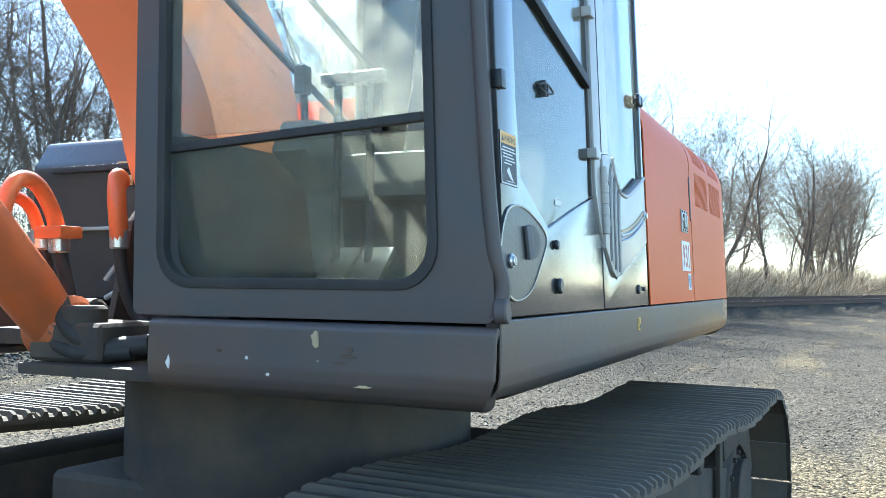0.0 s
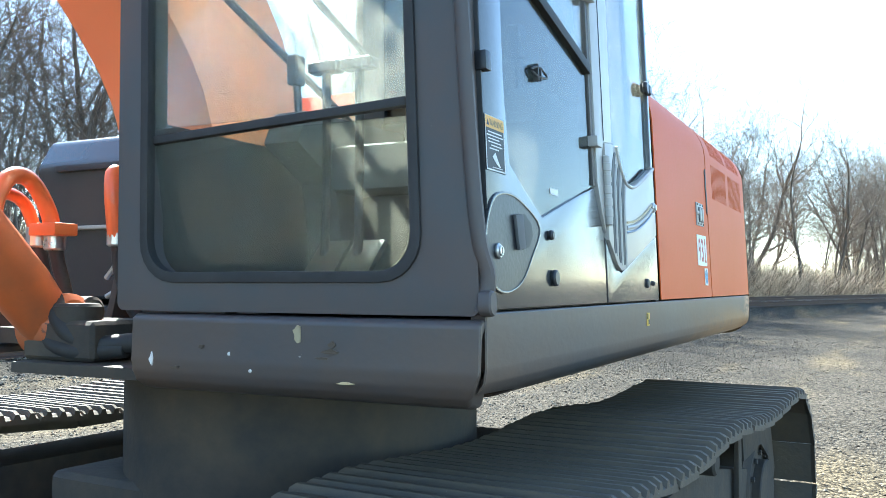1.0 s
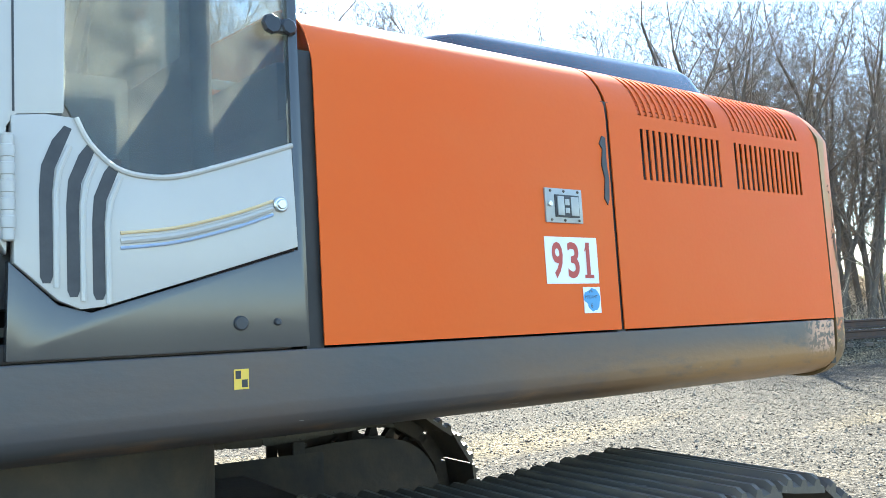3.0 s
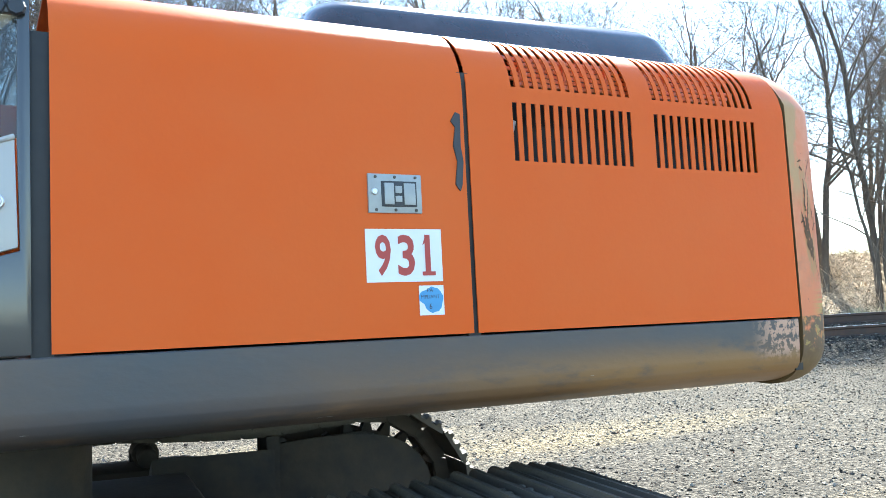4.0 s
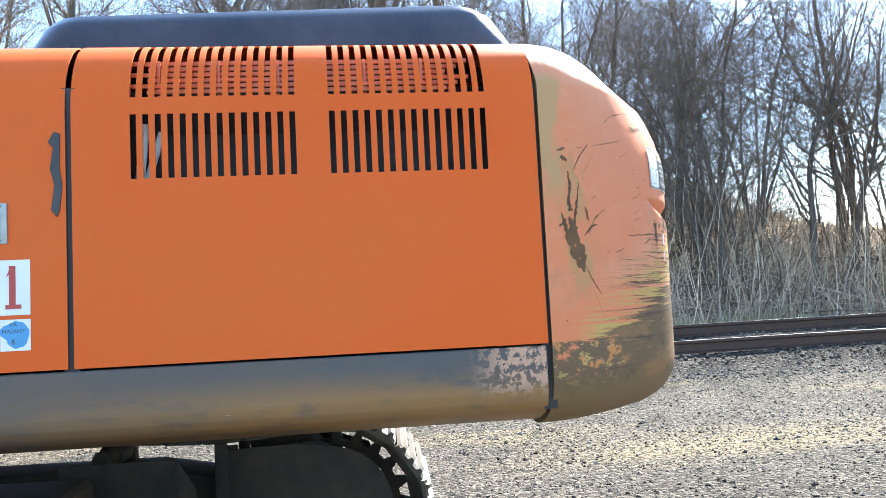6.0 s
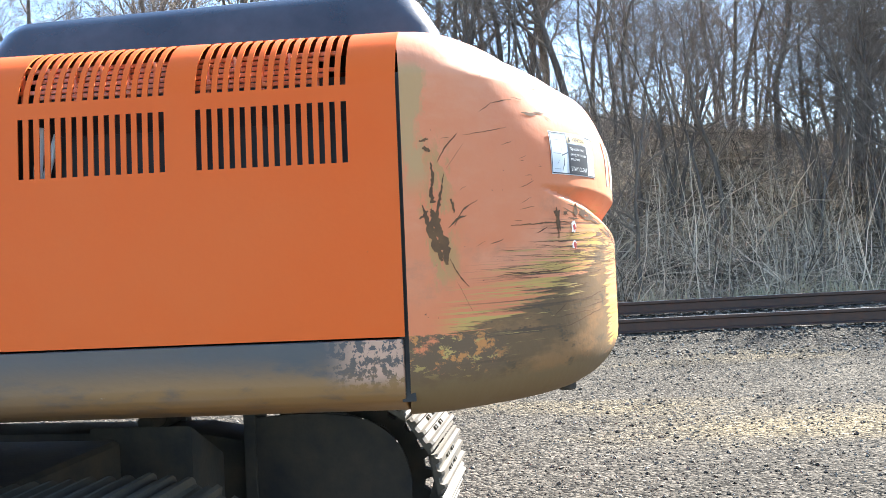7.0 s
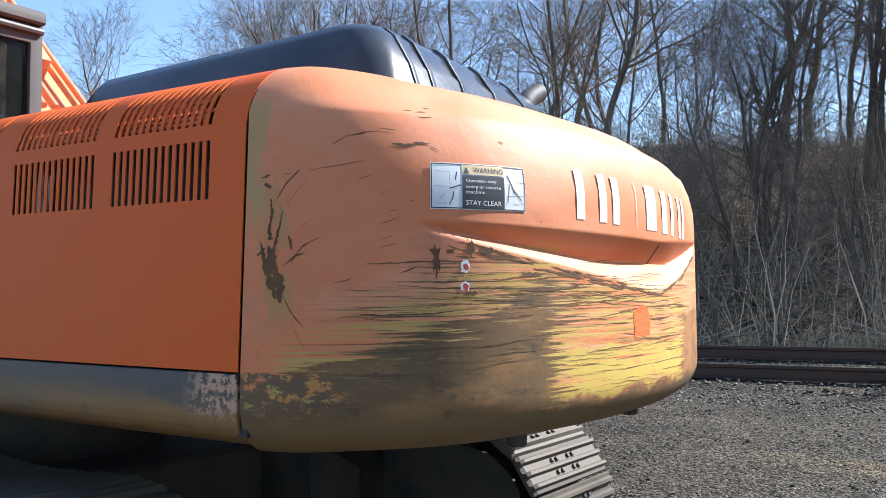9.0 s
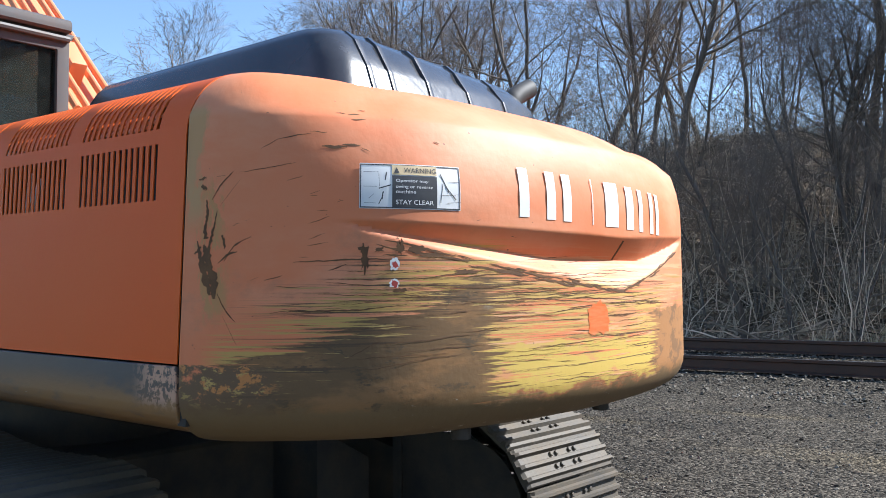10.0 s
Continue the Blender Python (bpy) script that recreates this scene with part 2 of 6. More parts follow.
def worn_orange():
    """Counterweight paint: faded orange, rubbed through to yellow and brown in the lower middle, long thin scratches. UV is (run round the plan, height)."""
    m = shader("faded_orange_paint", (0.66, 0.185, 0.062), 0.62, vary=(0.65, 0.225, 0.095), vary_amount=0.8, vary_scale=3.0, fleck=(0.16, 0.08, 0.04), fleck_amount=0.0,
               fleck_scale=16, bump=0.0008, bump_scale=40, coat=0.0, uv=True)
    n, l = m.node_tree.nodes, m.node_tree.links
    b = n["Principled BSDF"]
    col = b.inputs["Base Color"].links[0].from_socket
    tc = n.new("ShaderNodeTexCoord")
    sep = n.new("ShaderNodeSeparateXYZ")
    l.new(tc.outputs["UV"], sep.inputs["Vector"])

    def noisy(scale, stretch, detail=8.0, rough=0.6, lo=0.5, hi=0.6, loc=(0, 0, 0), warp=0.0):
        mp = n.new("ShaderNodeMapping")
        mp.inputs["Scale"].default_value, mp.inputs["Location"].default_value = stretch, loc
        l.new(tc.outputs["UV"], mp.inputs["Vector"])
        t = n.new("ShaderNodeTexNoise")
        t.inputs["Scale"].default_value, t.inputs["Detail"].default_value, t.inputs["Roughness"].default_value = scale, detail, rough
        t.inputs["Distortion"].default_value = warp
        l.new(mp.outputs["Vector"], t.inputs["Vector"])
        return span(t.outputs["Fac"], lo, hi)

    def span(sock, lo, hi, a=0.0, z=1.0):
        r = n.new("ShaderNodeMapRange")
        r.interpolation_type = "SMOOTHSTEP"
        for k, v in zip(("From Min", "From Max", "To Min", "To Max"), (lo, hi, a, z)):
            r.inputs[k].default_value = v
        l.new(sock, r.inputs["Value"])
        return r.outputs["Result"]

    def times(*socks):
        out = socks[0]
        for s in socks[1:]:
            k = n.new("ShaderNodeMath")
            k.operation = "MULTIPLY"
            l.new(out, k.inputs[0])
            l.new(s, k.inputs[1])
            out = k.outputs["Value"]
        return out

    def lay(fac, rgb):
        nonlocal col
        x = n.new("ShaderNodeMix")
        x.data_type = "RGBA"
        x.inputs["B"].default_value = (*rgb, 1)
        l.new(fac, x.inputs["Factor"])
        l.new(col, x.inputs["A"])
        col = x.outputs["Result"]

    u, v = sep.outputs["X"], sep.outputs["Y"]

    def shifted(sock, amount, scale, stretch, loc=(0, 0, 0)):
        """A coordinate pushed about by noise, so that what it bounds has ragged edges."""
        k = n.new("ShaderNodeMath")
        k.operation = "MULTIPLY_ADD"
        l.new(noisy(scale, stretch, 12, 0.68, 0.3, 0.7, loc), k.inputs[0])
        k.inputs[1].default_value = amount
        l.new(sock, k.inputs[2])
        return k.outputs["Value"]

    # slant: height above a line that climbs from the front edge towards the middle
    k = n.new("ShaderNodeMath")
    k.operation = "MULTIPLY_ADD"
    l.new(u, k.inputs[0])
    k.inputs[1].default_value = -0.31
    l.new(v, k.inputs[2])
    slant = k.outputs["Value"]
    uc = shifted(u, -0.2, 1.0, (1.3, 90, 1))             # combed sideways
    comb = shifted(slant, -0.09, 1.0, (2.2, 75, 1), (3, 3, 0))
    vr = shifted(v, -0.05, 6.0, (1.0, 2.2, 1), (3, 3, 0))
    uw = shifted(u, -0.05, 14.0, (1, 0.6, 1), (6, 1, 0))
    # bleached and grubby areas of the paint
    lay(times(noisy(1.6, (1.0, 2.2, 1), 6, 0.6, 0.42, 0.66, (5, 5, 0)), span(v, 1.45, 1.6)), (0.68, 0.27, 0.13))
    lay(times(noisy(3.0, (1.0, 1.4, 1), 10, 0.7, 0.52, 0.7, (1, 7, 0)), span(v, 1.95, 1.8)), (0.5, 0.19, 0.085))
    lay(times(noisy(1.0, (1.4, 50, 1), 10, 0.7, 0.5, 0.56, (2, 1, 0)), span(v, 1.78, 1.66), span(u, 0.5, 0.8)), (0.66, 0.36, 0.18))
    # yellow undercoat in long streaks above the bare metal
    lay(times(noisy(1.0, (1.6, 70, 1), 12, 0.72, 0.48, 0.5, (2, 6, 0), 0.2), span(comb, 1.43, 1.37), span(u, 0.06, 0.2), span(uc, 1.02, 0.9)), (0.5, 0.31, 0.075))
    lay(times(noisy(1.0, (2.0, 90, 1), 12, 0.72, 0.54, 0.555, (5, 1, 0), 0.2), span(comb, 1.47, 1.42), span(u, 0.2, 0.36), span(v, 1.72, 1.64)), (0.42, 0.25, 0.07))
    # broad yellow field towards the far end
    field = times(span(uc, 0.86, 0.89), span(uc, 1.96, 1.9))
    lay(times(field, noisy(1.0, (1.6, 55, 1), 12, 0.72, 0.40, 0.43, (9, 6, 0), 0.2), span(vr, 1.275, 1.285), span(vr, 1.425, 1.41)), (0.58, 0.4, 0.085))
    lay(times(field, noisy(1.0, (1.2, 60, 1), 12, 0.72, 0.505, 0.52, (7, 2, 0), 0.2), span(vr, 1.39, 1.42), span(v, 1.66, 1.6)), (0.58, 0.37, 0.1))
    lay(times(field, noisy(2.6, (1.0, 3.0, 1), 10, 0.7, 0.55, 0.62, (4, 8, 0)), span(vr, 1.27, 1.29), span(vr, 1.6, 1.5)), (0.6, 0.27, 0.11))
    # bare brown metal with rust and grey rubbing, under the slanting line
    brown = times(span(comb, 1.315, 1.305), span(uc, 0.93, 0.9), span(u, 0.1, 0.14))
    lay(brown, (0.145, 0.08, 0.028))
    lay(times(brown, noisy(2.2, (1.0, 3.0, 1), 12, 0.72, 0.46, 0.6, (1, 2, 0))), (0.24, 0.12, 0.04))
    lay(times(brown, noisy(7.0, (0.8, 2.0, 1), 12, 0.75, 0.54, 0.6, (8, 4, 0))), (0.085, 0.052, 0.022))
    lay(times(brown, noisy(1.0, (2.6, 60, 1), 12, 0.75, 0.585, 0.6, (6, 3, 0)), span(slant, 1.21, 1.27)), (0.5, 0.33, 0.1))
    lay(times(brown, noisy(2.6, (1.0, 2.6, 1), 12, 0.75, 0.6, 0.66, (3, 5, 0))), (0.26, 0.2, 0.13))
    lay(times(span(uc, 1.84, 1.88), span(vr, 1.52, 1.5)), (0.36, 0.17, 0.06))
    lay(times(span(uc, 1.84, 1.88), span(vr, 1.52, 1.5), noisy(6.0, (1, 2, 1), 12, 0.72, 0.5, 0.56, (2, 2, 0))), (0.22, 0.115, 0.05))
    # primed lower front corner, its upper edge masked off in a line
    corner = times(span(u, 0.36, 0.26), span(shifted(v, -0.012, 20, (1, 1, 1)), 1.412, 1.408))
    lay(times(corner, noisy(9.0, (1, 1.3, 1), 12, 0.74, 0.36, 0.44, (4, 4, 0))), (0.14, 0.08, 0.035))
    lay(times(corner, noisy(15.0, (0.7, 1.0, 1), 12, 0.76, 0.55, 0.57, (1, 8, 0)), span(v, 1.29, 1.34)), (0.5, 0.2, 0.05))
    lay(times(corner, noisy(22.0, (0.5, 1.2, 1), 12, 0.76, 0.56, 0.575, (7, 8, 0)), span(v, 1.29, 1.36)), (0.46, 0.3, 0.08))
    # olive grime along the foot
    lay(times(noisy(2.2, (1, 2.2, 1), 9, 0.65, 0.2, 0.36, (7, 2, 0)), span(vr, 1.3, 1.25)), (0.17, 0.105, 0.043))
    lay(times(noisy(40.0, (0.5, 1.4, 1), 6, 0.7, 0.66, 0.67, (2, 2, 0)), span(v, 1.34, 1.3), span(u, 0.6, 0.8)), (0.5, 0.45, 0.36))
    # dark hair-fine scoring
    score = times(noisy(1.0, (1.1, 120, 1), 12, 0.72, 0.56, 0.566, (1, 5, 0), 0.3), span(slant, 1.2, 1.28), span(comb, 1.5, 1.42), span(uc, 0.02, 0.3), span(v, 1.74, 1.68))
    lay(score, (0.085, 0.047, 0.02))
    lay(times(noisy(1.0, (1.3, 100, 1), 12, 0.72, 0.585, 0.592, (4, 15, 0), 0.3), field, span(v, 1.28, 1.3), span(v, 1.68, 1.62)), (0.11, 0.06, 0.028))
    # olive rub down the front edge and round the upright gouge
    lay(times(noisy(9.0, (1, 0.5, 1), 10, 0.68, 0.35, 0.5), span(uw, 0.055, 0.03), span(v, 1.74, 1.86), span(v, 2.14, 2.1)), (0.47, 0.26, 0.1))
    lay(times(noisy(12.0, (1.6, 0.6, 1), 12, 0.75, 0.46, 0.52, (6, 9, 0), 0.4), span(uw, 0.03, 0.06), span(uw, 0.16, 0.1), span(vr, 1.5, 1.56), span(vr, 1.92, 1.84)), (0.47, 0.23, 0.075))
    lay(times(noisy(2.2, (3.0, 9.0, 1), 10, 0.75, 0.675, 0.685, (5, 8, 0), 1.5), span(u, 0.1, 0.2)), (0.15, 0.085, 0.04))
    lay(times(noisy(46.0, (1, 1, 1), 4, 0.6, 0.715, 0.725, (3, 1, 0)), span(u, 0.03, 0.06)), (0.09, 0.045, 0.02))
    l.new(col, b.inputs["Base Color"])
    return m


m_worn = worn_orange()


def ground_material():
    m = shader("gravel_ground", (0.07, 0.06, 0.047), 0.95, vary=(0.04, 0.035, 0.028), vary_amount=0.8, vary_scale=0.45, bump=0.0)
    n, l = m.node_tree.nodes, m.node_tree.links
    b = n["Principled BSDF"]
    col = b.inputs["Base Color"].links[0].from_socket
    tc = n.new("ShaderNodeTexCoord")
    sep = n.new("ShaderNodeSeparateXYZ")
    l.new(tc.outputs["Object"], sep.inputs["Vector"])

    def mixin(a, fac, rgb=None, sock=None, mode="MIX"):
        x = n.new("ShaderNodeMix")
        x.data_type, x.blend_type = "RGBA", mode
        l.new(a, x.inputs["A"])
        if rgb:
            x.inputs["B"].default_value = (*rgb, 1)
        else:
            l.new(sock, x.inputs["B"])
        if isinstance(fac, float):
            x.inputs["Factor"].default_value = fac
        else:
            l.new(fac, x.inputs["Factor"])
        return x.outputs["Result"]

    def rng(s, lo, hi, a=0.0, z=1.0):
        r = n.new("ShaderNodeMapRange")
        r.inputs["From Min"].default_value, r.inputs["From Max"].default_value, r.inputs["To Min"].default_value, r.inputs["To Max"].default_value = lo, hi, a, z
        l.new(s, r.inputs["Value"])
        return r.outputs["Result"]

    def noisy(scale, stretch, detail=6, loc=(0, 0, 0)):
        mp = n.new("ShaderNodeMapping")
        mp.inputs["Scale"].default_value, mp.inputs["Location"].default_value = stretch, loc
        l.new(tc.outputs["Object"], mp.inputs["Vector"])
        t = n.new("ShaderNodeTexNoise")
        t.inputs["Scale"].default_value, t.inputs["Detail"].default_value = scale, detail
        l.new(mp.outputs["Vector"], t.inputs["Vector"])
        return t.outputs["Fac"]

    # pale wheel-worn bands of fines that run along the yard
    col = mixin(col, rng(noisy(0.55, (1.3, 0.25, 1), 7, (3, 1, 0)), 0.54, 0.68, 0, 0.8), (0.135, 0.106, 0.062))
    cells = []
    for scale, amount in ((34, 0.8), (80, 0.75)):
        v = n.new("ShaderNodeTexVoronoi")
        v.inputs["Scale"].default_value = scale
        l.new(tc.outputs["Object"], v.inputs["Vector"])
        cells.append(v)
        hsv = n.new("ShaderNodeSeparateColor")
        l.new(v.outputs["Color"], hsv.inputs["Color"])
        tone = rng(hsv.outputs["Red"], 0, 1, 1 - amount, 1 + amount)
        sc = n.new("ShaderNodeVectorMath")
        sc.operation = "SCALE"
        l.new(col, sc.inputs[0])
        l.new(tone, sc.inputs["Scale"])
        col = sc.outputs["Vector"]
    # leaf litter and soil on the wooded bank, beyond the ballast
    dist = n.new("ShaderNodeMath")
    dist.operation = "ADD"
    l.new(sep.outputs["X"], dist.inputs[0])
    l.new(rng(noisy(0.6, (1, 1, 1)), 0, 1, -1.5, 1.5), dist.inputs[1])
    bend = n.new("ShaderNodeAttribute")
    bend.attribute_name = "bank"
    litter = mixin(mixin(col, 1.0, (0.22, 0.165, 0.11)), rng(noisy(7, (1, 1, 1), 9), 0.45, 0.62), (0.42, 0.33, 0.225))
    litter = mixin(litter, rng(noisy(1.4, (1, 1, 1), 8, (4, 4, 0)), 0.5, 0.66), (0.07, 0.055, 0.038))
    col = mixin(col, bend.outputs["Fac"], sock=litter)
    l.new(col, b.inputs["Base Color"])
    h = n.new("ShaderNodeMath")
    h.operation = "MULTIPLY_ADD"
    l.new(cells[0].outputs["Distance"], h.inputs[0])
    h.inputs[1].default_value = -1.0
    l.new(noisy(20, (1, 1, 1), 8), h.inputs[2])
    bp = n.new("ShaderNodeBump")
    bp.inputs["Strength"].default_value, bp.inputs["Distance"].default_value = 1.0, 0.018
    l.new(h.outputs["Value"], bp.inputs["Height"])
    l.new(bp.outputs["Normal"], b.inputs["Normal"])
    return m


m_ground = ground_material()
m_ground.node_tree.nodes["Principled BSDF"].inputs["Specular IOR Level"].default_value = 0.1


# ---- mesh helpers ----
def mesh_of(name, bm, material, smooth=30):
    bmesh.ops.recalc_face_normals(bm, faces=bm.faces)
    for f in bm.faces:
        f.smooth = True
    for e in bm.edges:
        if len(e.link_faces) != 2 or e.calc_face_angle(0) > radians(smooth):
            e.smooth = False
    me = bpy.data.meshes.new(name)
    bm.to_mesh(me)
    bm.free()
    for m in material if isinstance(material, (list, tuple)) else [material]:
        me.materials.append(m)
    return me


def part(name, bm, material, parent=None, label="", smooth=30):
    ob = new(name, mesh_of(name, bm, material, smooth))
    ob.parent = parent
    if label:
        ob["label"] = label
    return ob


def bevel(bm, width, segments=2, verts=None):
    if width:
        bmesh.ops.bevel(bm, geom=list(bm.edges), offset=width, segments=segments, affect="EDGES", profile=0.7, clamp_overlap=True)
    return bm


def box(x0, x1, y0, y1, z0, z1, r=0.004, segments=2):
    bm = bmesh.new()
    bmesh.ops.create_cube(bm, size=1, matrix=Matrix.Translation(((x0 + x1) / 2, (y0 + y1) / 2, (z0 + z1) / 2)) @ Matrix.Diagonal((abs(x1 - x0), abs(y1 - y0), abs(z1 - z0), 1)))
    return bevel(bm, r, segments)


def join(*meshes):
    """Several bmeshes into one."""
    out = meshes[0]
    for b in meshes[1:]:
        tmp = bpy.data.meshes.new("tmp")
        b.to_mesh(tmp)
        b.free()
        out.from_mesh(tmp)
        bpy.data.meshes.remove(tmp)
    return out


def prism(points, lo, hi, axis="x", r=0.003, segments=2):
    """A polygon given in the two other axes (y,z / x,z / x,y), extruded from lo to hi."""
    put = {"x": lambda a, b, c: (c, a, b), "y": lambda a, b, c: (a, c, b), "z": lambda a, b, c: (a, b, c)}[axis]
    bm = bmesh.new()
    low = [bm.verts.new(put(a, b, lo)) for a, b in points]
    top = [bm.verts.new(put(a, b, hi)) for a, b in points]
    bm.faces.new(low)
    bm.faces.new(top)
    for i in range(len(points)):
        j = (i + 1) % len(points)
        bm.faces.new((low[i], low[j], top[j], top[i]))
    bmesh.ops.recalc_face_normals(bm, faces=bm.faces)
    return bevel(bm, r, segments)


def curve_points(pts, steps=6, closed=False):
    """Catmull-Rom through 2D or 3D points."""
    out, n = [], len(pts)
    for i in range(n if closed else n - 1):
        p = [Vector(pts[(i + k) % n] if closed else pts[min(max(i + k, 0), n - 1)]) for k in (-1, 0, 1, 2)]
        for s in range(steps):
            t = s / steps
            out.append(0.5 * (2 * p[1] + (p[2] - p[0]) * t + (2 * p[0] - 5 * p[1] + 4 * p[2] - p[3]) * t * t + (3 * p[1] - p[0] - 3 * p[2] + p[3]) * t ** 3))
    if not closed:
        out.append(Vector(pts[-1]))
    return out


def tube(points, radius, sides=12, bm=None, cap=True):
    """A round tube along 3D points; radius may be a list."""
    bm = bm or bmesh.new()
    pts = [Vector(p) for p in points]
    rad = radius if isinstance(radius, (list, tuple)) else [radius] * len(pts)
    ring, side = [], None
    for i, p in enumerate(pts):
        d = (pts[min(i + 1, len(pts) - 1)] - pts[max(i - 1, 0)]).normalized()
        side = d.orthogonal().normalized() if side is None else (side - d * side.dot(d)).normalized()
        up = d.cross(side)
        ring.append([bm.verts.new(p + (side * math.cos(a) + up * math.sin(a)) * rad[i]) for a in (2 * math.pi * k / sides for k in range(sides))])
    for a, b in zip(ring, ring[1:]):
        for k in range(sides):
            bm.faces.new((a[k], a[(k + 1) % sides], b[(k + 1) % sides], b[k]))
    if cap and sides > 3:
        bm.faces.new(ring[0])
        bm.faces.new(ring[-1])
    return bm


def disc(center, axis, radius, length, sides=32, r=0.006):
    """A cylinder with eased edges, centred, along 'x', 'y' or 'z'."""
    c, d = Vector(center), {"x": Vector((1, 0, 0)), "y": Vector((0, 1, 0)), "z": Vector((0, 0, 1))}[axis] if isinstance(axis, str) else Vector(axis).normalized()
    h = length / 2
    e = min(r, h * 0.9, radius * 0.5)
    return tube([c - d * h, c - d * (h - e), c + d * (h - e), c + d * h], [radius - e, radius, radius, radius - e], sides)


def text_bm(body, size, flat=0.0, fat=0.0):
    """Lettering in the built-in font as a bmesh in its own x,y plane, centred."""
    cu = bpy.data.curves.new("lettering", "FONT")
    cu.body, cu.size, cu.align_x, cu.align_y, cu.extrude, cu.resolution_u = body, size, "CENTER", "CENTER", flat, 3
    cu.offset = fat
    ob = bpy.data.objects.new("lettering", cu)
    scene.collection.objects.link(ob)
    bpy.context.view_layer.update()
    me = bpy.data.meshes.new_from_object(ob)
    bm = bmesh.new()
    bm.from_mesh(me)
    bpy.data.objects.remove(ob)
    bpy.data.curves.remove(cu)
    bpy.data.meshes.remove(me)
    return bm


def side_text(body, y, z, width, height, x, bold=0.0):
    """Lettering on the machine's flank, read from +x, stretched to a given width and height."""
    bm = text_bm(body, 1.0, 0.0, bold)
    xs, ys = [v.co.x for v in bm.verts], [v.co.y for v in bm.verts]
    w, h, cx, cy = max(xs) - min(xs), max(ys) - min(ys), (max(xs) + min(xs)) / 2, (max(ys) + min(ys)) / 2
    for v in bm.verts:
        v.co = (x, y + (v.co.x - cx) / w * width, z + (v.co.y - cy) / h * height)
    return bm


# ---- ground, railway, wooded bank ----
def step(a, b, v):
    t = min(1, max(0, (v - a) / (b - a)))
    return t * t * (3 - 2 * t)


def rail_x(y):
    """Line of the near rail, which bends towards +x far away."""
    if y < 20:
        return -11.3 + max(0, y - 8) ** 2 / 80
    return -9.5 + (y - 20) * 0.3


def rail_z(y):
    """Height of the near rail's foot."""
    return 0.31 + 0.012 * min(max(y - 6, -6), 12) + 0.16 * step(13, 26, y)


def yard_z(x, y):
    """Height of the ground sheet."""
    run = rail_x(y) - x                      # metres beyond the near rail
    z = 0.02 * min(max(run + 8, 0), 7.2) + (rail_z(y) - 0.165) * step(-0.85, -0.15, run)
    z += 0.16 * step(0.2, 1.5, run) - 0.25 * step(2.2, 3.8, run)
    fade = 1 - 0.62 * step(6, 26, y)
    z += 6.0 * step(2.8, 18.0, run) * fade * (1 - 0.55 * step(34, 60, y))
    z += 0.04 * (noise.noise((x * 0.35, y * 0.35, 0)) + 0.5 * noise.noise((x * 1.1, y * 1.1, 3))) * step(0.0, 3.0, abs(x + 1.24) - 1.9)
    z += 0.6 * noise.noise((x * 0.22, y * 0.22, 7)) * step(4, 9, run) * fade
    return z


def make_ground():
    far = [30, 45, 70, 110, 180, 320, 600, 1200]
    xs = [-a - 30 for a in reversed(far)] + list(np.arange(-44, -14, 1.0)) + list(np.arange(-14, 6, 0.3)) + list(np.arange(6, 30, 2.0)) + far
    ys = [-a for a in reversed(far)] + list(np.arange(-29, -6, 1.3)) + list(np.arange(-6, 18, 0.3)) + list(np.arange(18, 60, 1.5)) + [a + 40 for a in far]
    verts = [(x, y, yard_z(x, y)) for y in ys for x in xs]
    w = len(xs)
    faces = [(j * w + i, j * w + i + 1, (j + 1) * w + i + 1, (j + 1) * w + i) for j in range(len(ys) - 1) for i in range(w - 1)]
    me = bpy.data.meshes.new("ground")
    me.from_pydata(verts, [], faces)
    at = me.attributes.new("bank", "FLOAT", "POINT")
    for k, (x, y, z) in enumerate(verts):
        run = rail_x(y) - x
        at.data[k].value = step(2.3, 3.4, run + 0.4 * noise.noise((x, y, 1)))
    for p in me.polygons:
        p.use_smooth = True
    me.materials.append(m_ground)
    return tagged(new("ground", me), "pale crushed gravel yard rising to a leaf-covered wooded bank", "ground", kind="structure")


make_ground()


def along_rail(offset, y0, y1, stepping, height):
    """Points on a line parallel to the near rail."""
    pts, y = [], y0
    while y <= y1:
        d = (rail_x(y + 0.1) - rail_x(y - 0.1)) / 0.2
        k = 1 / math.sqrt(1 + d * d)
        px, py = rail_x(y) - offset * k, y + offset * d * k
        pts.append(Vector((px, py, height + rail_z(py))))
        y += stepping
    return pts


RAIL = [(-0.07, 0), (0.07, 0), (0.07, 0.012), (0.012, 0.03), (0.01, 0.125), (0.036, 0.14), (0.036, 0.172), (0.03, 0.178), (-0.03, 0.178), (-0.036, 0.172), (-0.036, 0.14), (-0.01, 0.125), (-0.012, 0.03), (-0.07, 0.012)]


def make_rail(offset, base):
    line = along_rail(offset, -60, 160, 2.0, base)
    bm, rings = bmesh.new(), []
    for i, p in enumerate(line):
        d = (line[min(i + 1, len(line) - 1)] - line[max(i - 1, 0)]).normalized()
        side = Vector((d.y, -d.x, 0))
        rings.append([bm.verts.new(p + side * a * 1.15 + Vector((0, 0, b * 1.15))) for a, b in RAIL])
    for a, b in zip(rings, rings[1:]):
        for k in range(len(RAIL)):
            f = bm.faces.new((a[k], a[(k + 1) % len(RAIL)], b[(k + 1) % len(RAIL)], b[k]))
            f.material_index = 1 if k in (7,) else 0
    rail = part("rail", bm, [m_rust, m_railtop])
    return tagged(rail, "rusty steel railway rail with a polished head on ballast", "rail", group="rails of the railway")


